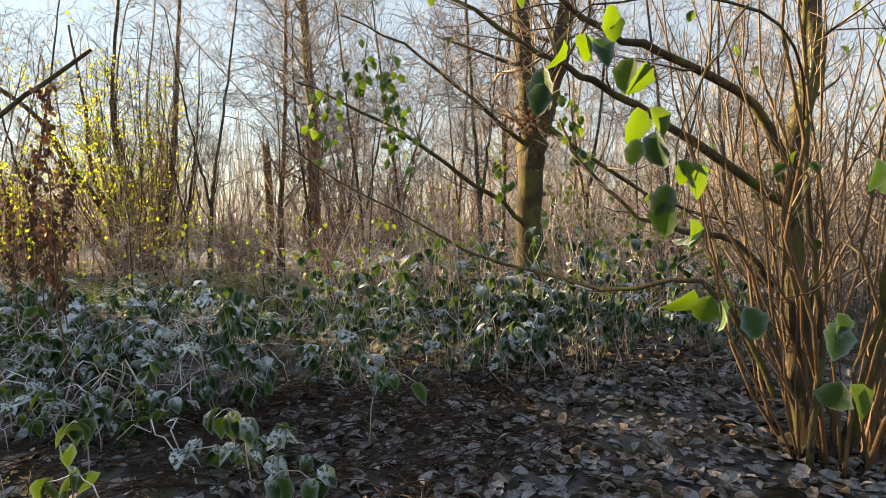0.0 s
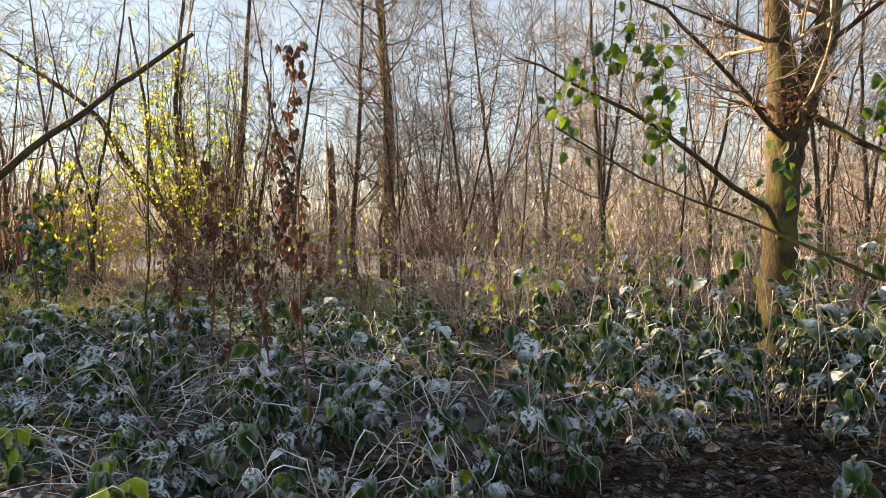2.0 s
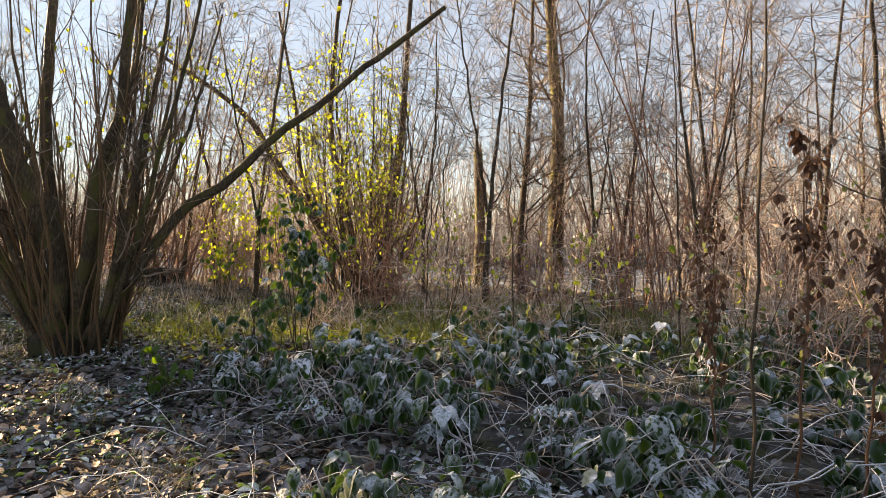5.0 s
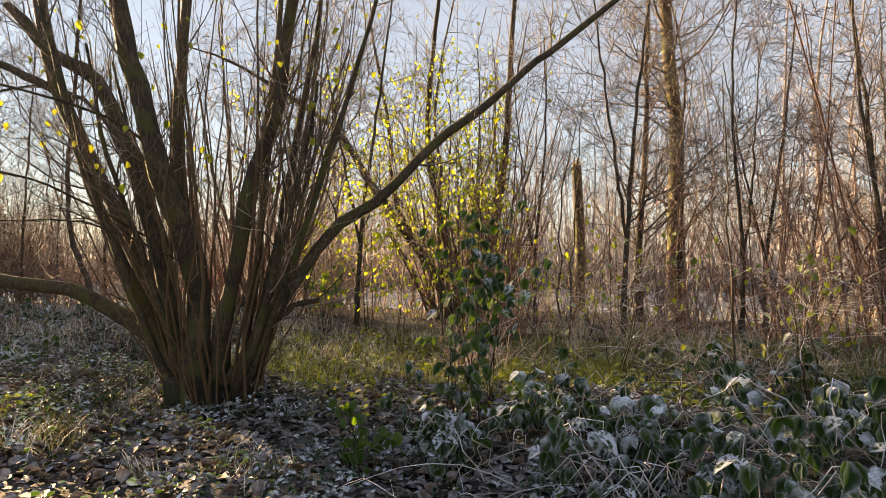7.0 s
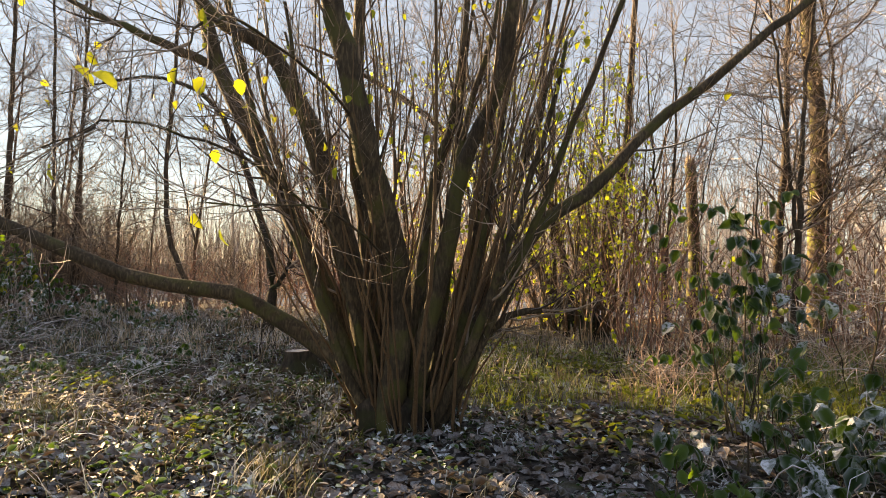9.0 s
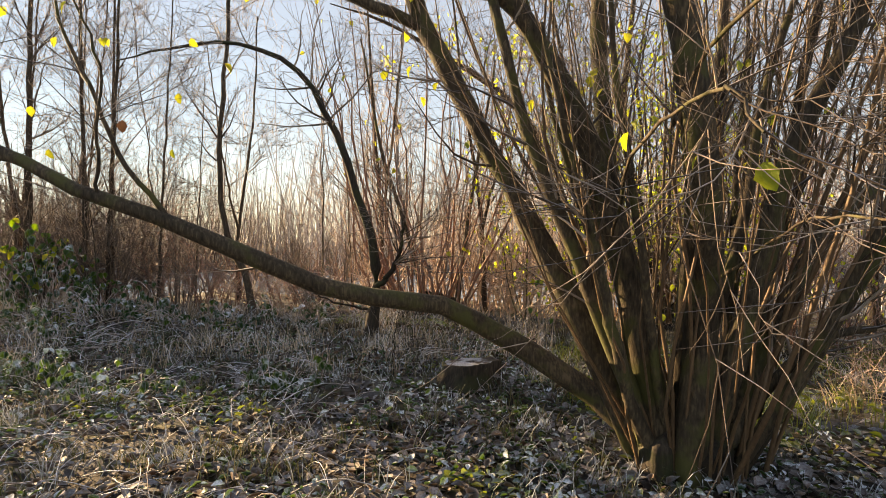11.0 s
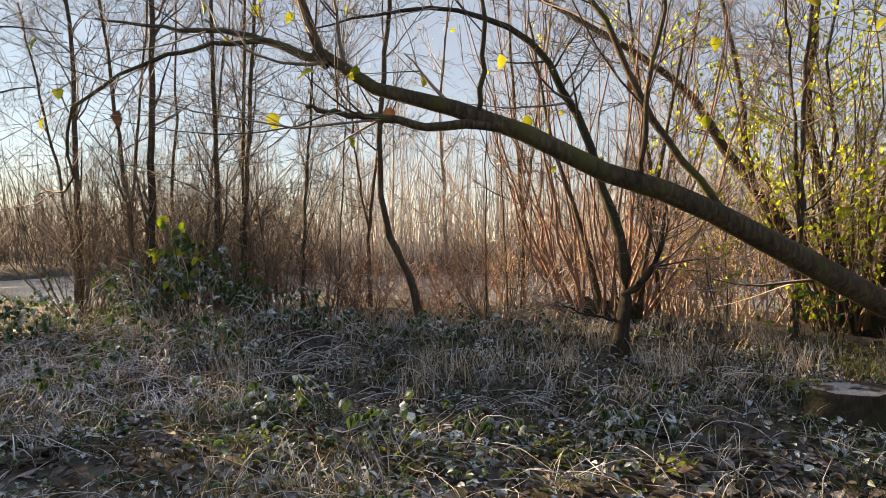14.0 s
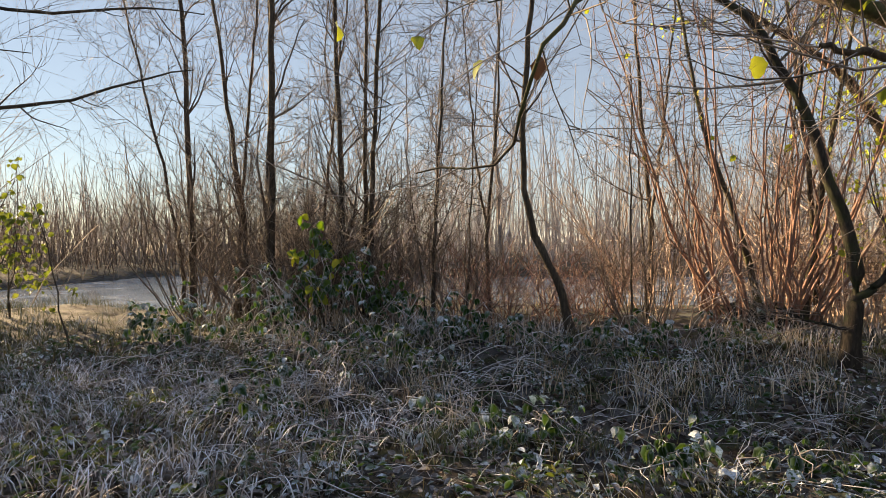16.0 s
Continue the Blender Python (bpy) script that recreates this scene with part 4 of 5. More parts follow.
def brush(name, label, area, n, height, rad, twig, r, mat=BRUSH, clump=0.35, lean=0.1, fine=0.003, singles=150):
    """Upright brush: thin stems with side twigs inside the area (x0, x1, y0, y1)."""
    x0, x1, y0, y1 = area
    cc = np.stack([r.uniform(x0, x1, max(4, n // 10)), r.uniform(y0, y1, max(4, n // 10))], -1)
    ci = r.integers(len(cc), size=n)
    p = cc[ci] + r.normal(0, clump, (n, 2))
    p[:, 0] = np.clip(p[:, 0], x0, x1)
    ok = (p[:, 1] < shore(p[:, 0]) + 0.6) | (p[:, 0] < -36)
    p, ci = p[ok], ci[ok]
    n = len(p)
    tall = r.random(len(cc)) ** 1.3
    h = height[0] + (height[1] - height[0]) * (0.65 * tall[ci] + 0.35 * r.random(n))
    K = 4
    t = np.linspace(0, 1, K)
    d = r.normal(0, lean, (n, 2)) + (p - cc[ci]) * 0.5
    P = np.zeros((n, K, 3))
    P[:, :, :2] = p[:, None] + d[:, None] * (t[None] ** 1.5 * h[:, None])[..., None]
    P[:, :, 2] = ground_z(p[:, 0], p[:, 1])[:, None] - 0.03 + t[None] * h[:, None]
    P[:, 1:] += np.cumsum(r.normal(0, 0.06, (n, K - 1, 3)), 1) * (1, 1, 0.2)
    R = r.uniform(*rad, n)[:, None] * np.linspace(1, 0.35, K)[None]
    top = thing(name, label, "undergrowth")
    front = np.argsort(p[:, 1])
    for k in front[:singles]:
        part("stem", Geo().add(*tubes(P[k], R[k], 5)), mat, top)
    g = Geo().add(*tubes(P[front[singles:]], R[front[singles:]], 3))
    if twig:
        A, AR = kids(P, R, twig, (0.15, 0.98), (0.15, 0.95), (25, 85), 0.15, 0.3, 3, 0.7, fine, r, 0.012)
        g.add(*tubes(A, AR, 3))
    part("brushwood", g, mat, top, kind="stuff")


r = np.random.default_rng(31)
brush("thicket", "sparse sunlit stems at the thicket's edge", (-8, -3, 13.0, 16.5), 110, (0.5, 4.6), (0.007, 0.017), 11, r, BRUSH_RUSSET, lean=0.3, fine=0.0075, singles=60)
brush("thicket", "dense russet thicket of thin bare stems", (-3, 2.5, 12.6, 16.5), 130, (0.8, 6.8), (0.007, 0.022), 13, r, BRUSH_RUSSET, lean=0.3, fine=0.0075, singles=80)
brush("thicket", "dense pinkish thicket of thin frosted stems", (2.5, 14, 12.6, 16.5), 210, (0.8, 6.8), (0.007, 0.022), 13, r, lean=0.3, fine=0.0075, singles=80)
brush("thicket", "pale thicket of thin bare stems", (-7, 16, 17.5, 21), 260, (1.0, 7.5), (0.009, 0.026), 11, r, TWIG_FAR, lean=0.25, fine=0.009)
brush("thicket", "sunlit tan thicket of thin bare stems", (-15, -8, 15.0, 18.5), 220, (0.5, 4.2), (0.008, 0.02), 10, r, lean=0.4, fine=0.0075)
brush("thicket", "low pinkish brush before the frozen pond", (-19, -15, 14.8, 16.5), 120, (0.5, 1.9), (0.006, 0.014), 8, r, BRUSH_RUSSET, lean=0.45, fine=0.006)
brush("thicket", "grey-brown thicket at the pond's edge", (-22.2, -18.5, 14.2, 16.5), 260, (0.6, 3.0), (0.006, 0.015), 10, r, TWIG, lean=0.3, fine=0.006)
brush("thicket", "low brush under the trees", (-2, 12, 8.0, 13), 420, (0.4, 2.6), (0.005, 0.012), 9, r, lean=0.38, fine=0.0045)
brush("thicket", "low frosted brush across the clearing", (-8, -2, 9.2, 13), 60, (0.3, 1.2), (0.004, 0.009), 8, r, lean=0.45, fine=0.004)
brush("thicket", "shaded brush behind the young hazel", (3.4, 9.5, 5.6, 9.5), 170, (1.2, 4.6), (0.006, 0.016), 10, r, TWIG, lean=0.3, fine=0.004, singles=60)
brush("reed_bed", "pale dry reeds standing at the water", (-20, 2, 17.0, 20.0), 900, (0.4, 1.3), (0.005, 0.009), 0, r, GRASS_DRY, 0.6, 0.06)
# next thicket stands out of view, added to block low sun from the foreground
brush("thicket", "unseen tall scrub added to shade the clearing", (-38, -28.5, 8, 17.0), 800, (2.0, 6.5), (0.01, 0.022), 8, r, TWIG, 0.5, 0.25)
brush("thicket", "grey frosted scrub on the far bank", (-60, -36.5, 17, 34), 1100, (1.5, 5.0), (0.012, 0.022), 4, r, TWIG, 0.8, 0.3)


def far_brush(label, x0, x1, n, low, mat, seed):
    r = np.random.default_rng(seed)
    p = np.stack([r.uniform(x0, x1, n), r.uniform(33.5, 48, n)], -1)
    h = low + 6.0 * r.random(n) ** 2
    K = 4
    t = np.linspace(0, 1, K)
    P = np.zeros((n, K, 3))
    P[:, :, :2] = p[:, None] + r.normal(0, 0.12, (n, 1, 2)) * 1.6 * (t[None] * h[:, None])[..., None]
    P[:, :, 2] = ground_z(p[:, 0], p[:, 1])[:, None] - 0.05 + t[None] * h[:, None]
    R = r.uniform(0.016, 0.034, n)[:, None] * np.linspace(1, 0.35, K)[None]
    A, AR = kids(P, R, 4, (0.1, 0.98), (0.5, 1.8), (20, 70), 0.3, 0.15, 3, 0.6, 0.01, r)
    tagged(part("far_thicket", Geo().add(*tubes(P, R, 3)).add(*tubes(A, AR, 3)), mat), label, "undergrowth", kind="stuff")


far_brush("frosted scrub beyond the frozen pond, paled for haze", -26, 45, 1600, 2.2, TWIG_FAR, 33)
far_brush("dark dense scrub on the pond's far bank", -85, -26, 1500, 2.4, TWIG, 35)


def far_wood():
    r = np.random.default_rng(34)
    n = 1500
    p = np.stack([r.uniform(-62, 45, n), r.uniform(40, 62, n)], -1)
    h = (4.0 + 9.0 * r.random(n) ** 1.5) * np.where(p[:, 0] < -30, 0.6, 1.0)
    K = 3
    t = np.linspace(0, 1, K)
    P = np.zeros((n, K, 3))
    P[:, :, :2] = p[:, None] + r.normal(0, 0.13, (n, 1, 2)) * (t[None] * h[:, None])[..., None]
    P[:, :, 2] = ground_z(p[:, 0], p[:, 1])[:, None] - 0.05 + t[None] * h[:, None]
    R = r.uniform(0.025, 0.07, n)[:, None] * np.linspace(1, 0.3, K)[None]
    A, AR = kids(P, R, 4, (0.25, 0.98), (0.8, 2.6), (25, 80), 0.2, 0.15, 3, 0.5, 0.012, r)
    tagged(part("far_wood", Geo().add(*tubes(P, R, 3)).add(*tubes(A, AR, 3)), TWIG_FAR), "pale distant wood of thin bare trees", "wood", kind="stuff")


far_wood()


# ---- brambles ----
def bramble(cx, cy, rx, ry, h, n, r, singles=0, label="bramble bush with dark green frosted leaves"):
    top = thing("bramble_bush", label, "bramble", "brambles")
    nc = max(6, n // 18)
    a = r.uniform(0, 2 * np.pi, nc)
    d = np.sqrt(r.uniform(0.15, 1, nc))
    tip = np.stack([cx + np.cos(a) * rx * d, cy + np.sin(a) * ry * d], -1)
    root = np.stack([cx + np.cos(a + 1) * rx * 0.3, cy + np.sin(a + 1) * ry * 0.3], -1) + r.normal(0, 0.1, (nc, 2))
    K = 9
    t = np.linspace(0, 1, K)
    hh = h * r.uniform(0.35, 1.15, nc)
    P = np.zeros((nc, K, 3))
    P[:, :, :2] = root[:, None] * (1 - t)[None, :, None] + tip[:, None] * t[None, :, None]
    arch = np.sin(np.clip(t * 1.25, 0, 1) * np.pi * 0.55) * (1 - 0.45 * np.clip(t - 0.6, 0, 1) / 0.4)
    P[:, :, 2] = ground_z(P[:, :, 0], P[:, :, 1]) - 0.03 + arch[None] * hh[:, None] + 0.02
    P[:, 1:] += r.normal(0, 0.025, (nc, K - 1, 3))
    R = r.uniform(0.003, 0.0065, nc)[:, None] * np.linspace(1, 0.5, K)[None]
    canes = [part("cane", Geo().add(*tubes(P[k], R[k], 4)), CANE, top) for k in range(nc)]
    m = max(2, int(n * 0.3))
    i = np.repeat(r.integers(nc, size=m), 3)
    u = np.repeat(r.uniform(0.15, 1, m), 3) * (K - 1.001)
    n = len(i)
    j = u.astype(int)
    w = (u - j)[:, None]
    pos = P[i, j] * (1 - w) + P[i, j + 1] * w + np.repeat(r.normal(0, 0.075, (m, 3)), 3, 0)
    turn = np.repeat(r.uniform(0, 2 * np.pi, m), 3) + np.tile([-1.15, 0.0, 1.15], m) + r.normal(0, 0.2, n)
    pos[:, 2] = np.maximum(pos[:, 2], ground_z(pos[:, 0], pos[:, 1]) + 0.03)
    bare = np.sin(pos[:, 0] * 4.1 + 1.4 * np.sin(pos[:, 1] * 2.9)) * np.sin(pos[:, 1] * 4.7 + pos[:, 0] * 0.8)
    axis = np.stack([np.cos(turn), np.sin(turn), np.repeat(r.uniform(-1.1, 0.15, m), 3) + r.normal(0, 0.2, n)], -1)
    nor = UP + np.repeat(r.normal(0, 0.3, (m, 3)), 3, 0)
    M = frames(axis, nor)
    size = np.repeat(r.uniform(0.055, 0.13, m), 3) * np.tile([0.85, 1.1, 0.85], m)
    if cx < -11:
        size = size * 0.72
    order = np.argsort(pos[:, 1])
    order = order[bare[order] > -0.42]
    for k in order[:singles]:
        ob = new("leaf", MESH_BRAMBLE)
        ob.matrix_world = Matrix.LocRotScale(Vector(pos[k]), Matrix(M[k].tolist()).to_quaternion(), Vector((size[k],) * 3))
        ob.parent = canes[int(i[k])]
    rest = order[singles:]
    g = Geo()
    scatter(g, BRAMBLE_LEAF, pos[rest], M[rest], size[rest])
    part("foliage", g, BRAMBLE, top, kind="stuff")
    return top


r = np.random.default_rng(41)
for cx, cy, rx, ry, h, n, s in (
        (-1.9, 4.6, 0.9, 0.7, 0.95, 360, 120), (-0.7, 5.1, 0.9, 0.6, 1.0, 330, 90), (0.4, 5.6, 0.8, 0.6, 0.85, 420, 60), (-3.1, 5.0, 1.0, 0.7, 0.65, 560, 120),
        (-1.3, 3.3, 0.7, 0.45, 0.4, 110, 60), (-2.6, 3.9, 0.9, 0.5, 0.5, 400, 120), (-4.3, 5.5, 1.1, 0.8, 0.5, 560, 120), (-4.0, 4.4, 0.8, 0.4, 0.35, 300, 100),
        (-5.4, 6.2, 1.0, 0.8, 0.55, 520, 110), (-6.5, 6.9, 0.9, 0.7, 0.55, 520, 120), (-5.2, 7.6, 1.2, 0.7, 0.6, 480, 20), (-2.6, 6.6, 1.4, 0.8, 0.6, 560, 20),
        (-0.4, 7.2, 1.2, 0.8, 0.6, 460, 10), (-3.8, 8.2, 1.3, 0.7, 0.45, 420, 0), (2.2, 6.6, 0.9, 0.7, 0.55, 300, 20), (-7.6, 7.4, 0.5, 0.4, 0.4, 240, 60),
        (-6.9, 8.4, 0.8, 0.6, 0.45, 300, 20), (0.2, 5.5, 0.9, 0.5, 1.45, 420, 60), (1.7, 5.7, 0.9, 0.5, 1.15, 380, 60), (2.9, 6.0, 0.9, 0.6, 1.05, 360, 30), (-0.9, 6.1, 1.0, 0.6, 1.3, 420, 30),
        (-19.8, 13.4, 1.4, 0.7, 0.95, 620, 60), (-18.2, 13.2, 1.1, 0.6, 0.6, 420, 30), (-16.6, 12.8, 1.1, 0.6, 0.45, 380, 20), (-15.0, 13.2, 1.1, 0.6, 0.5, 380, 0), (-21.6, 13.0, 0.9, 0.5, 0.6, 320, 0), (-17.4, 10.6, 1.0, 0.6, 0.3, 300, 40), (-15.6, 10.0, 1.0, 0.6, 0.3, 300, 60), (-13.9, 10.4, 0.8, 0.5, 0.28, 260, 40), (-19.4, 10.8, 1.0, 0.6, 0.3, 260, 30), (-8.2, 8.2, 0.25, 0.25, 0.35, 60, 40),
        (-20.5, 12.5, 1.1, 0.7, 0.8, 420, 40), (-19.3, 11.8, 1.0, 0.6, 0.6, 360, 40), (-18.3, 12.2, 0.9, 0.6, 0.5, 280, 20), (1.3, 5.2, 0.7, 0.4, 1.5, 300, 60), (0.6, 4.9, 0.6, 0.35, 0.9, 220, 60),
        (-5.4, 4.95, 0.8, 0.4, 0.35, 300, 90), (-6.2, 5.35, 0.6, 0.35, 0.3, 220, 60), (-2.2, 9.6, 1.2, 0.7, 0.8, 380, 0), (0.2, 9.8, 1.3, 0.8, 0.9, 400, 0), (-4.8, 10.0, 1.2, 0.7, 0.6, 340, 0), (2.6, 9.0, 1.1, 0.8, 0.9, 340, 0), (4.2, 7.6, 1.1, 0.8, 0.9, 300, 0)):
    bramble(cx, cy, rx, ry, h, n, r, s)


def bramble_sprig(x, y, h, n, r):
    """A short arching cane with a few large drooping leaves."""
    top = thing("bramble_sprig", "short bramble sprig with drooping frosted green leaves", "bramble", "bramble sprigs")
    z = float(ground_z(x, y))
    a = r.uniform(0, 6.28)
    d = np.array([math.cos(a), 0.4 * math.sin(a), 0.0])
    P = curve([(x, y, z - 0.03), (x + d[0] * 0.05, y, z + h * 0.7), np.array([x, y, z + h]) + d * 0.16, np.array([x, y, z + h * 0.85]) + d * 0.34], 10, 0.006, r)
    part("cane", Geo().add(*tubes(P, taper(10, 0.005, 0.002), 5)), CANE, top)
    for k in range(n):
        q = P[int(r.integers(4, 10))] + r.normal(0, 0.025, 3)
        az = r.uniform(0, 6.28)
        place_leaf(MESH_BRAMBLE, top, q, (math.cos(az), math.sin(az), r.uniform(-1.3, -0.3)), UP + r.normal(0, 0.3, 3), r.uniform(0.09, 0.14))


r = np.random.default_rng(43)
for x, y, h, n in ((-1.03, 3.0, 0.5, 9), (-0.85, 2.6, 0.3, 7), (-1.9, 3.0, 0.42, 8), (-2.5, 3.1, 0.35, 7), (-0.5, 3.7, 0.5, 7), (-3.4, 3.5, 0.42, 8), (-3.0, 3.9, 0.5, 8), (-4.4, 3.9, 0.4, 7), (-2.2, 3.6, 0.45, 8), (-5.2, 4.3, 0.4, 7), (-1.5, 2.5, 0.28, 6)):
    bramble_sprig(x, y, h, n, r)


def leafy_shrub(c, h, n, r, mesh_mix, label, spread=0.35, leaf=(0.07, 0.11)):
    """An upright evergreen shrub with a few stems and big hanging leaves."""
    top = thing("leafy_shrub", label, "shrub")
    z = float(ground_z(c[0], c[1]))
    P, R = stems_fan((c[0], c[1], z), 7, 0.08, (h * 0.7, h * 1.1), (3, 16), (0.005, 0.01), r=r)
    for k in range(7):
        part("stem", Geo().add(*tubes(P[k], R[k], 5)), BARK, top)
    A, AR = kids(P, R, 5, (0.3, 0.98), (0.2, spread * 1.6), (30, 75), 0.0, 0.12, 5, 0.5, 0.002, r)
    part("crown", Geo().add(*tubes(A, AR, 3)), TWIG, top, kind="stuff")
    for k in range(n):
        q = A[r.integers(len(A))][r.integers(1, 5)]
        mesh = mesh_mix[int(r.integers(len(mesh_mix)))]
        az = r.uniform(0, 6.28)
        place_leaf(mesh, top, q, (math.cos(az), math.sin(az), r.uniform(-1.5, -0.1)), UP + r.normal(0, 0.5, 3), r.uniform(*leaf))


leafy_shrub((-7.68, 9.0), 1.75, 260, r, [MESH_BRAMBLE, MESH_SHADED, MESH_GREEN], "upright shrub with drooping dark green leaves", 0.62, (0.08, 0.125))
leafy_shrub((-7.7, 7.9), 0.8, 60, r, [MESH_BRAMBLE, MESH_GREEN], "small shrub with drooping green leaves")
leafy_shrub((-8.4, 7.4), 0.45, 40, r, [MESH_GREEN], "low leafy sapling in the leaf litter", 0.2)
leafy_shrub((-19.7, 13.5), 1.55, 170, r, [MESH_GREEN, MESH_GREEN, MESH_BRAMBLE, MESH_YELLOW], "bramble-grown shrub with green and yellow leaves", 0.5, (0.09, 0.16))
leafy_shrub((-19.0, 13.6), 0.8, 110, r, [MESH_BRAMBLE, MESH_GREEN], "low shrub with frosted leaves", 0.5)
leafy_shrub((-10.9, 13.6), 1.2, 80, r, [MESH_YELLOW, MESH_GREEN], "small sunlit shrub with yellow-green leaves", 0.5)


def dead_stalk(x, y, h, n, r, lean=0.0):
    top = thing("dead_stalk", "tall dead stalk with hanging withered brown leaves", "plant", "dead stalks")
    z = float(ground_z(x, y))
    P = curve([(x + lean, y, z - 0.03), (x + lean * 0.5, y, z + h * 0.4), (x, y, z + h * 0.75), (x - 0.03, y, z + h)], 12, 0.01, r)
    R = taper(12, 0.008, 0.003)
    part("stem", Geo().add(*tubes(P, R, 6)), LEAF_BROWN, top)
    n = n * 2
    A, AR = kids(P, R, 30, (0.3, 0.99), (0.1, 0.32), (25, 50), 0.4, 0.1, 5, 0.5, 0.002, r)
    part("crown", Geo().add(*tubes(A, AR, 4)), LEAF_BROWN, top, kind="stuff")
    q = A[r.integers(len(A), size=n), r.integers(1, 5, size=n)]
    axis = np.stack([r.normal(0, 0.4, n), r.normal(0, 0.4, n), -np.ones(n)], -1)
    g = Geo()
    scatter(g, DRY_LEAF, q, frames(axis, r.normal(0, 1, (n, 3)) * (1, 1, 0.2)), r.uniform(0.025, 0.065, n))
    part("foliage", g, LEAF_BROWN, top, kind="stuff")


for x, y, h, n, le in ((-3.02, 4.38, 2.5, 130, 0.1), (-3.25, 4.9, 2.0, 110, -0.25), (-3.5, 5.1, 1.6, 60, 0.2), (-3.95, 5.5, 1.9, 90, 0.0), (-4.3, 5.7, 1.6, 60, 0.0), (-3.7, 5.3, 1.4, 60, -0.1)):
    dead_stalk(x, y, h, n, r, le)


def sapling(x, y, h, ra, lean, label, r):
    top = thing("sapling", label, "sapling", "saplings")
    z = float(ground_z(x, y))
    P = curve([(x, y, z - 0.05), (x + lean * 0.4, y, z + h * 0.5), (x + lean, y, z + h)], 12, 0.012, r)
    R = taper(12, ra, ra * 0.35)
    part("stem", Geo().add(*tubes(P, R, 6)), BARK_DARK, top)
    A, AR = kids(P, R, 12, (0.25, 0.98), (0.2, 0.7), (30, 60), 0.4, 0.1, 5, 0.5, 0.002, r)
    B, BR = kids(A, AR, 2, (0.2, 0.95), (0.1, 0.3), (25, 55), 0.2, 0.1, 4, 0.6, 0.0014, r)
    part("crown", Geo().add(*tubes(A, AR, 3)).add(*tubes(B, BR, 3)), TWIG, top, kind="stuff")


for x, y, h, ra, le in ((-4.3, 5.23, 3.4, 0.009, 0.02), (-5.2, 9.5, 3.2, 0.014, -0.1), (-1.2, 9.0, 4.0, 0.016, 0.2), (-2.9, 10.5, 4.5, 0.018, -0.2), (-7.9, 8.1, 0.9, 0.008, 0.1), (-13.0, 11.2, 0.9, 0.008, 0.1),
                        (-12.6, 10.9, 0.6, 0.007, -0.1), (1.5, 10.2, 4.6, 0.02, 0.1), (3.2, 9.2, 4.0, 0.018, -0.2), (-6.6, 12.3, 3.6, 0.016, 0.2), (-18.2, 13.0, 2.6, 0.012, -0.3), (-22.8, 12.6, 2.2, 0.012, -0.6), (-15.3, 15.3, 4.2, 0.02, 0.0),
                        (-17.9, 15.2, 4.6, 0.02, 0.2), (-14.9, 16.0, 4.4, 0.022, -0.3)):
    sapling(x, y, h, ra, le, "thin bare sapling with fine dark twigs", r)


def leafy_sapling(x, y, h, n, r, mat, label, leaf=(0.05, 0.09), twig_mat=TWIG):
    """A thin sapling with level twigs that still carry leaves."""
    top = thing("leafy_sapling", label, "sapling", "leafy saplings")
    z = float(ground_z(x, y))
    P, R = stems_fan((x, y, z - 0.03), 4, 0.12, (h * 0.6, h * 1.05), (3, 22), (0.006, 0.013), r=r, wob=0.03)
    for k in range(4):
        part("stem", Geo().add(*tubes(P[k], R[k], 5)), BARK, top)
    A, AR = kids(P, R, 11, (0.2, 0.98), (0.4, 1.3), (45, 90), 0.05, 0.18, 6, 0.5, 0.003, r)
    B, BR = kids(A, AR, 5, (0.15, 0.97), (0.15, 0.5), (25, 60), 0.05, 0.15, 4, 0.6, 0.0022, r)
    part("crown", Geo().add(*tubes(A, AR, 3)).add(*tubes(B, BR, 3)), twig_mat, top, kind="stuff")
    q = B[r.integers(len(B), size=n), r.integers(1, 4, size=n)] + r.normal(0, 0.03, (n, 3))
    az = r.uniform(0, 6.28, n)
    g = Geo()
    scatter(g, HAZEL_LEAF, q, frames(np.stack([np.cos(az), np.sin(az), r.uniform(-1.6, -0.1, n)], -1), UP + r.normal(0, 0.5, (n, 3))), r.uniform(*leaf, n))
    part("foliage", g, mat, top, kind="stuff")


r = np.random.default_rng(71)
for x, y, h, n in ((-10.2, 14.2, 3.0, 340), (-8.6, 13.6, 3.4, 300), (-7.4, 14.4, 3.0, 220), (-6.3, 13.2, 2.2, 60), (-5.2, 14.0, 1.8, 40), (-9.4, 12.6, 2.0, 90), (-3.6, 11.6, 1.4, 40), (-11.4, 15.0, 3.6, 320)):
    leafy_sapling(x, y, h, n, r, LEAF_YELLOW_MANY, "sunlit sapling with small yellow-green leaves")
for x, y, h, n in ((0.2, 8.0, 1.9, 150), (1.9, 7.9, 2.2, 170), (3.2, 8.0, 2.0, 150), (-1.4, 7.9, 1.6, 140), (2.4, 9.8, 2.6, 120), (4.4, 8.8, 2.4, 120), (-6.2, 10.4, 1.9, 60), (-2.8, 9.2, 1.8, 50), (-0.4, 10.4, 2.4, 60), (-4.4, 9.8, 1.6, 50), (5.6, 10.5, 2.6, 90)):
    leafy_sapling(x, y, h, n, r, HERB, "small frosted sapling with fading green leaves", (0.055, 0.095), CANE)
for x, y, h, n in ((-25.6, 14.5, 2.6, 300), (-26.7, 13.7, 3.2, 420), (-27.6, 12.8, 3.4, 420), (-25.4, 12.6, 3.0, 360)):
    leafy_sapling(x, y, h, n, r, HERB, "bushy green-leaved sapling at the open bank", (0.07, 0.12))


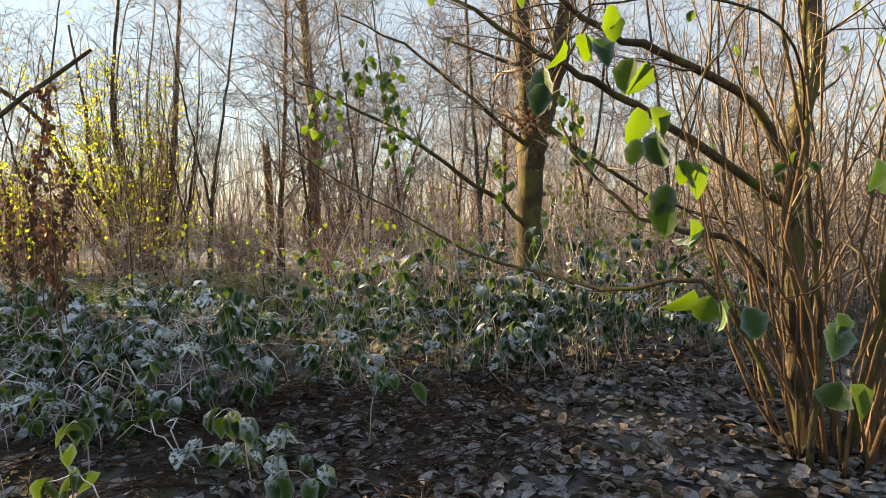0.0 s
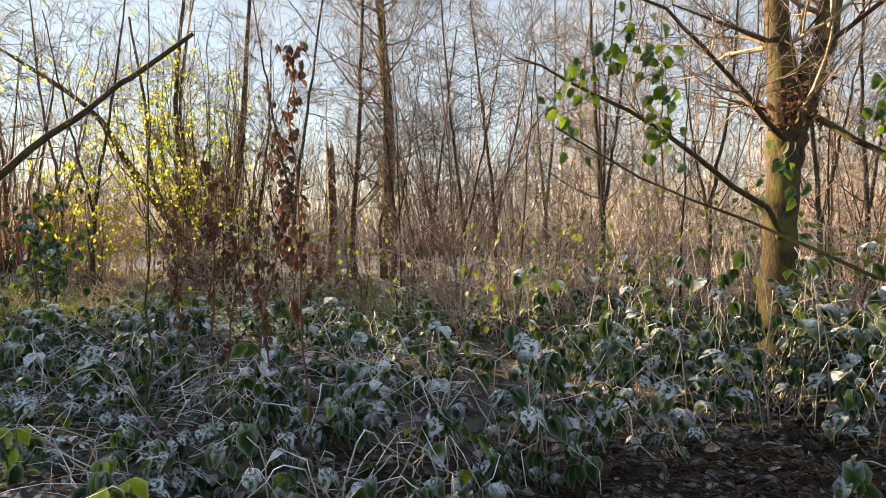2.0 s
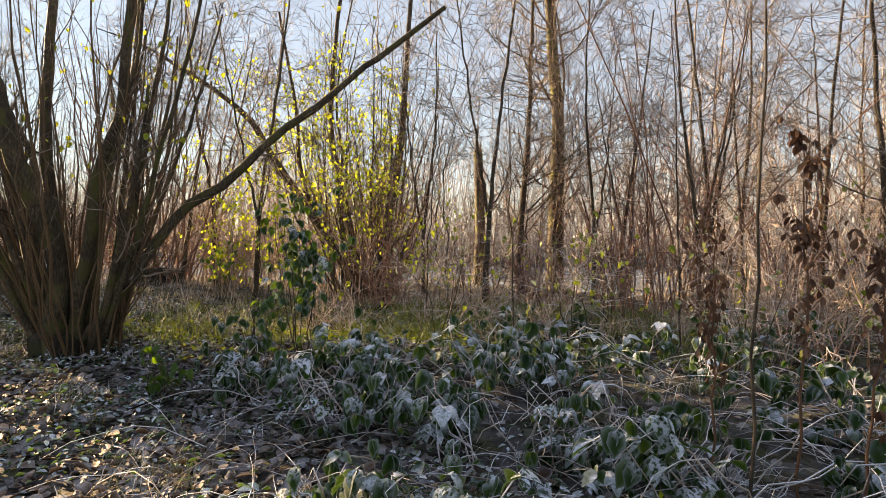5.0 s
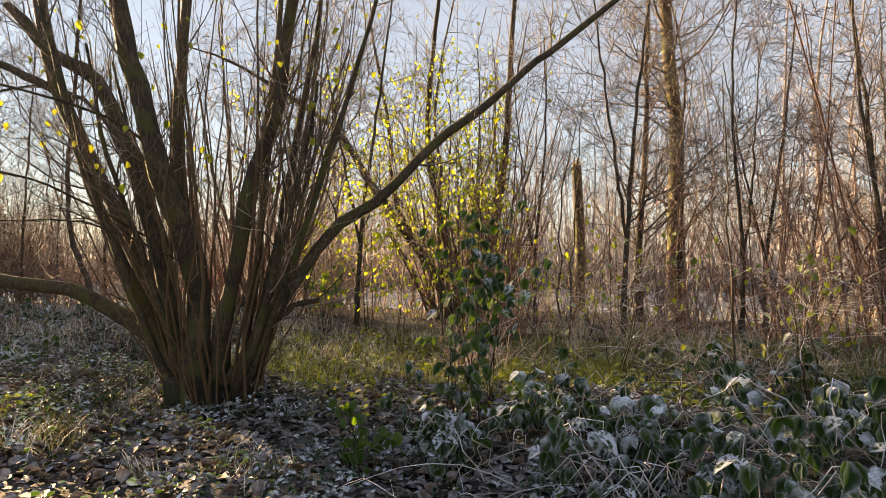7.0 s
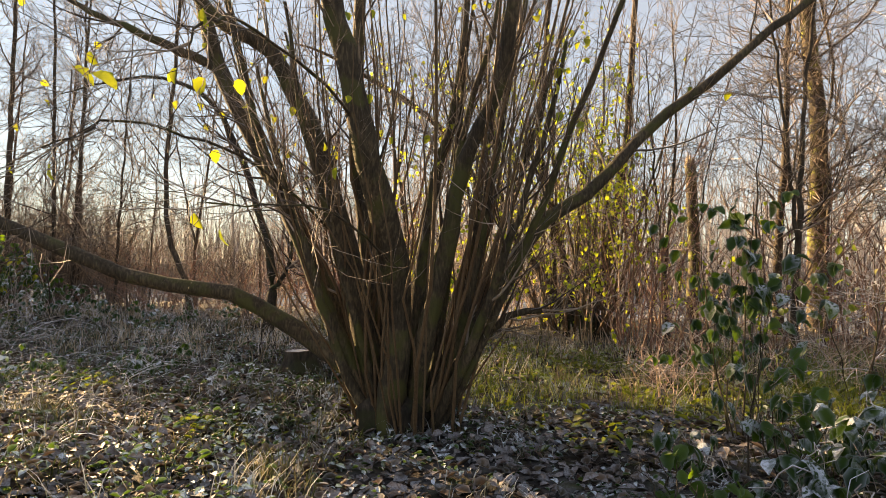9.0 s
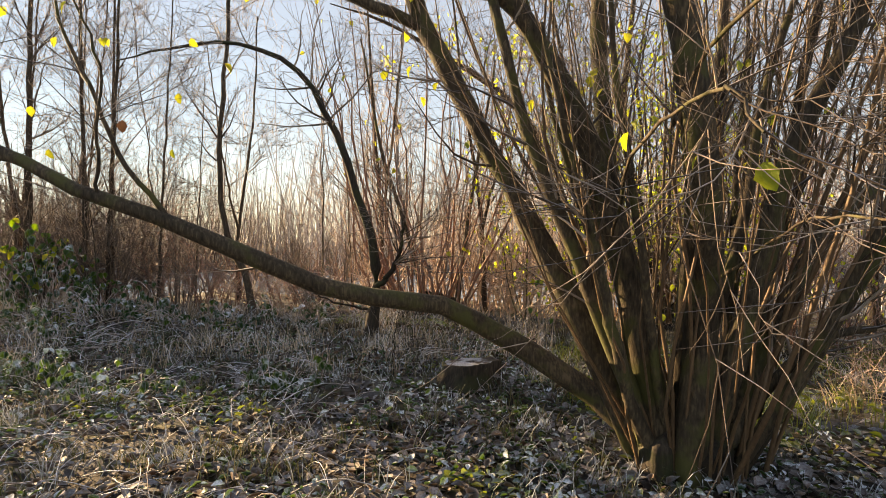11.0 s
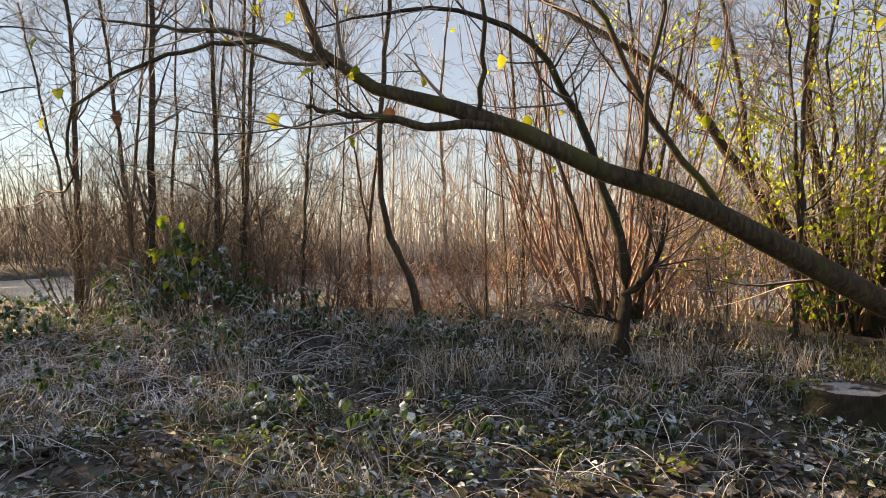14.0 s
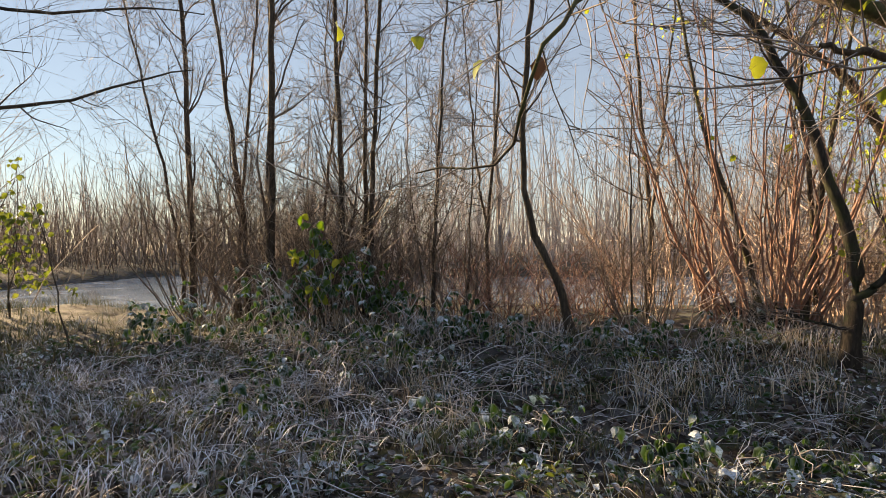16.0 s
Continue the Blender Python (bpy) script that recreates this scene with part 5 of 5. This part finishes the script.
# ---- litter, grass and canes on the ground ----
def path_y(x):
    return np.interp(-np.asarray(x, float), [-3, 0, 4.6, 9.3, 17.1, 22], [-1.5, 0.0, 2.19, 4.2, 5.97, 7.0])


def leaf_litter(label, x, y, r):
    keep = y < shore(x) - 0.5
    x, y = x[keep], y[keep]
    n = len(x)
    pos = np.stack([x, y, ground_z(x, y) + r.uniform(0.004, 0.05, n)], -1)
    az = r.uniform(0, 2 * np.pi, n)
    axis = np.stack([np.cos(az), np.sin(az), r.normal(0, 0.18, n)], -1)
    M = frames(axis, UP + r.normal(0, 0.3, (n, 3)))
    size = 0.04 + 0.08 * r.random(n) ** 1.5
    g = Geo()
    k = r.integers(4, size=n)
    for q in range(4):
        s = k == q
        scatter(g, FALLEN[q], pos[s], M[s], size[s])
    tagged(part("leaf_litter", g, LITTER), label, "leaf litter", kind="stuff")


def grass(name, label, area, n, length, r, flat=0.5, mat=GRASS, clump=0.12, width=0.0035):
    x0, x1, y0, y1 = area
    m = max(8, n // 26)
    c = np.stack([r.uniform(x0, x1, m), r.uniform(y0, y1, m)], -1)
    i = r.integers(m, size=n)
    p = c[i] + r.normal(0, clump, (n, 2))
    ok = p[:, 1] < shore(p[:, 0]) - 0.2
    p, i = p[ok], i[ok]
    n = len(p)
    az = r.uniform(0, 2 * np.pi, m)[i] + r.normal(0, 0.9, n)
    out = np.stack([np.cos(az), np.sin(az), 0 * az], -1)
    L = r.uniform(*length, n)
    bend = r.uniform(0.2, 1.0, n) ** flat
    K = 4
    t = np.linspace(0, 1, K)
    ang = (0.25 + bend[:, None] * 1.5 * t[None])
    step = (L / (K - 1))[:, None, None] * (np.sin(ang)[..., None] * out[:, None] + np.cos(ang)[..., None] * UP)
    P = np.concatenate([np.zeros((n, 1, 3)), np.cumsum(step[:, :-1], 1)], 1)
    P[:, :, :2] += p[:, None]
    P[:, :, 2] += ground_z(p[:, 0], p[:, 1])[:, None]
    P[:, :, 2] = np.maximum(P[:, :, 2], ground_z(P[:, :, 0], P[:, :, 1]) + 0.005)
    side = np.stack([-np.sin(az), np.cos(az), 0 * az], -1)[:, None] * (width * np.array([1, 0.9, 0.7, 0.15]))[None, :, None]
    V = np.stack([P - side, P + side], 2).reshape(n, K * 2, 3)
    q = np.array([(2 * k, 2 * k + 1, 2 * k + 3, 2 * k + 2) for k in range(K - 1)])
    F = q[None] + (np.arange(n) * K * 2)[:, None, None]
    tagged(part(name, Geo().add(V, F), mat), label, "grass", kind="stuff")


r = np.random.default_rng(51)
x = r.uniform(-23, 5, 17000)
leaf_litter("brown and grey fallen leaves rimmed with frost", x, path_y(x) + 0.8 + 9.0 * r.random(17000) ** 1.4, r)
leaf_litter("thick carpet of russet fallen leaves", r.uniform(-1.2, 4.0, 5000), r.uniform(1.9, 6.2, 5000), r)
leaf_litter("frosted fallen leaves round the hazel's foot", r.uniform(-14.0, -6.0, 9000), r.uniform(4.9, 9.6, 9000), r)
r = np.random.default_rng(52)
grass("grass", "tangled frosted grass in the clearing", (-25, -10.5, 6.6, 14), 21000, (0.08, 0.3), r, 0.4)
grass("grass", "thin grass between the fallen leaves", (-11, 3, 4.5, 13), 7000, (0.06, 0.22), r, 0.5)
grass("grass", "sunlit yellow-green grass before the thicket", (-11, -2, 9.6, 13.4), 6500, (0.1, 0.34), r, 0.9, HERB)
grass("grass", "pale dry grass before the thicket", (-20, 4, 10.8, 15), 9500, (0.12, 0.42), r, 0.8, GRASS_DRY)
grass("grass", "flattened grass white with hoar on the trodden path", (-25, -18.2, 7.6, 12.0), 7500, (0.1, 0.26), r, 0.12, CANE, 0.2, 0.005)
grass("grass", "frosted grass on the open bank", (-34, -21.5, 9.0, 17), 11000, (0.1, 0.4), r, 0.5)


def cane_tangle(name, label, area, n, length, r, rad=(0.0015, 0.004), mat=CANE):
    x0, x1, y0, y1 = area
    p = np.stack([r.uniform(x0, x1, n), r.uniform(y0, y1, n)], -1)
    az = r.normal(0.1, 0.9, n) + np.pi * r.integers(2, size=n)
    L = r.uniform(*length, n)
    K = 7
    t = np.linspace(0, 1, K)
    P = np.zeros((n, K, 3))
    d = np.stack([np.cos(az), np.sin(az)], -1)
    P[:, :, :2] = p[:, None] + d[:, None] * (t[None] * L[:, None])[..., None]
    P[:, :, 2] = ground_z(P[:, :, 0], P[:, :, 1]) + 0.015 + np.sin(t * np.pi * 0.95)[None] * (L * r.uniform(0.03, 0.24, n))[:, None]
    P += np.cumsum(r.normal(0, 0.012, (n, K, 3)), 1) * (1, 1, 0.4)
    R = r.uniform(*rad, n)[:, None] * np.linspace(1, 0.5, K)[None]
    A, AR = kids(P, R, 2, (0.2, 0.95), (0.08, 0.3), (25, 60), 0.1, 0.12, 4, 0.6, 0.001, r)
    top = thing(name, label, "undergrowth")
    front = np.argsort(p[:, 1])
    for k in front[:90]:
        part("cane", Geo().add(*tubes(P[k], R[k], 5)), mat, top)
    part("brushwood", Geo().add(*tubes(P[front[90:]], R[front[90:]], 4)).add(*tubes(A, AR, 3)), mat, top, kind="stuff")


cane_tangle("cane_tangle", "tangle of frosted dead bramble canes", (-25, -12.5, 7.0, 12.5), 750, (0.3, 0.9), r, (0.002, 0.0045))
cane_tangle("cane_tangle", "arching pale dead canes over the bramble mound", (-22.0, -17.0, 10.4, 13.0), 220, (0.5, 1.1), r, (0.003, 0.006))
cane_tangle("cane_tangle", "dark brown withered stems in the hollow before the brambles", (-2.8, 0.6, 2.9, 5.0), 620, (0.25, 0.7), r, (0.003, 0.006), STALK)
cane_tangle("cane_tangle", "frosted dead stems among the brambles", (-8, -2.2, 3.4, 8.5), 320, (0.4, 1.2), r)


def ground_cover(name, label, area, n, size, r, clump=0.3, mat=BRAMBLE):
    """Low leafy herbs with hoar, in patches."""
    x0, x1, y0, y1 = area
    m = max(6, n // 45)
    c = np.stack([r.uniform(x0, x1, m), r.uniform(y0, y1, m)], -1)
    hh = r.uniform(0.04, 0.22, m)
    i = r.integers(m, size=n)
    off = r.normal(0, clump, (n, 2))
    p = c[i] + off
    z = ground_z(p[:, 0], p[:, 1]) + 0.02 + hh[i] * np.exp(-(off ** 2).sum(1) / (clump * clump * 1.4)) * r.uniform(0.3, 1, n)
    az = r.uniform(0, 2 * np.pi, n)
    M = frames(np.stack([np.cos(az), np.sin(az), r.uniform(-1.0, 0.3, n)], -1), UP + r.normal(0, 0.45, (n, 3)))
    g = Geo()
    scatter(g, DRY_LEAF, np.column_stack([p, z]), M, r.uniform(*size, n))
    tagged(part(name, g, mat), label, "undergrowth", kind="stuff")


r = np.random.default_rng(61)
ground_cover("ground_cover", "low frosted herbs in the clearing", (-25.5, -11, 6.8, 13), 8000, (0.035, 0.09), r)
ground_cover("ground_cover", "withered brown leaves caught in the grass", (-25.5, -11, 6.4, 13), 6000, (0.04, 0.1), r, 0.4, LITTER)
ground_cover("ground_cover", "low frosted herbs among the leaves", (-13, -5, 4.6, 9.5), 4200, (0.03, 0.07), r, 0.25)
ground_cover("ground_cover", "sunlit yellow-green herbs before the thicket", (-11, 3, 8.6, 14.0), 5200, (0.05, 0.11), r, 0.4, HERB)
ground_cover("ground_cover", "frosted herbs at the foot of the brambles", (-7.5, -3.4, 3.4, 5.6), 1100, (0.04, 0.08), r, 0.25)
ground_cover("ground_cover", "yellow-green herbs in the clearing", (-22, -11, 7.5, 14.0), 1500, (0.04, 0.09), r, 0.2, HERB)
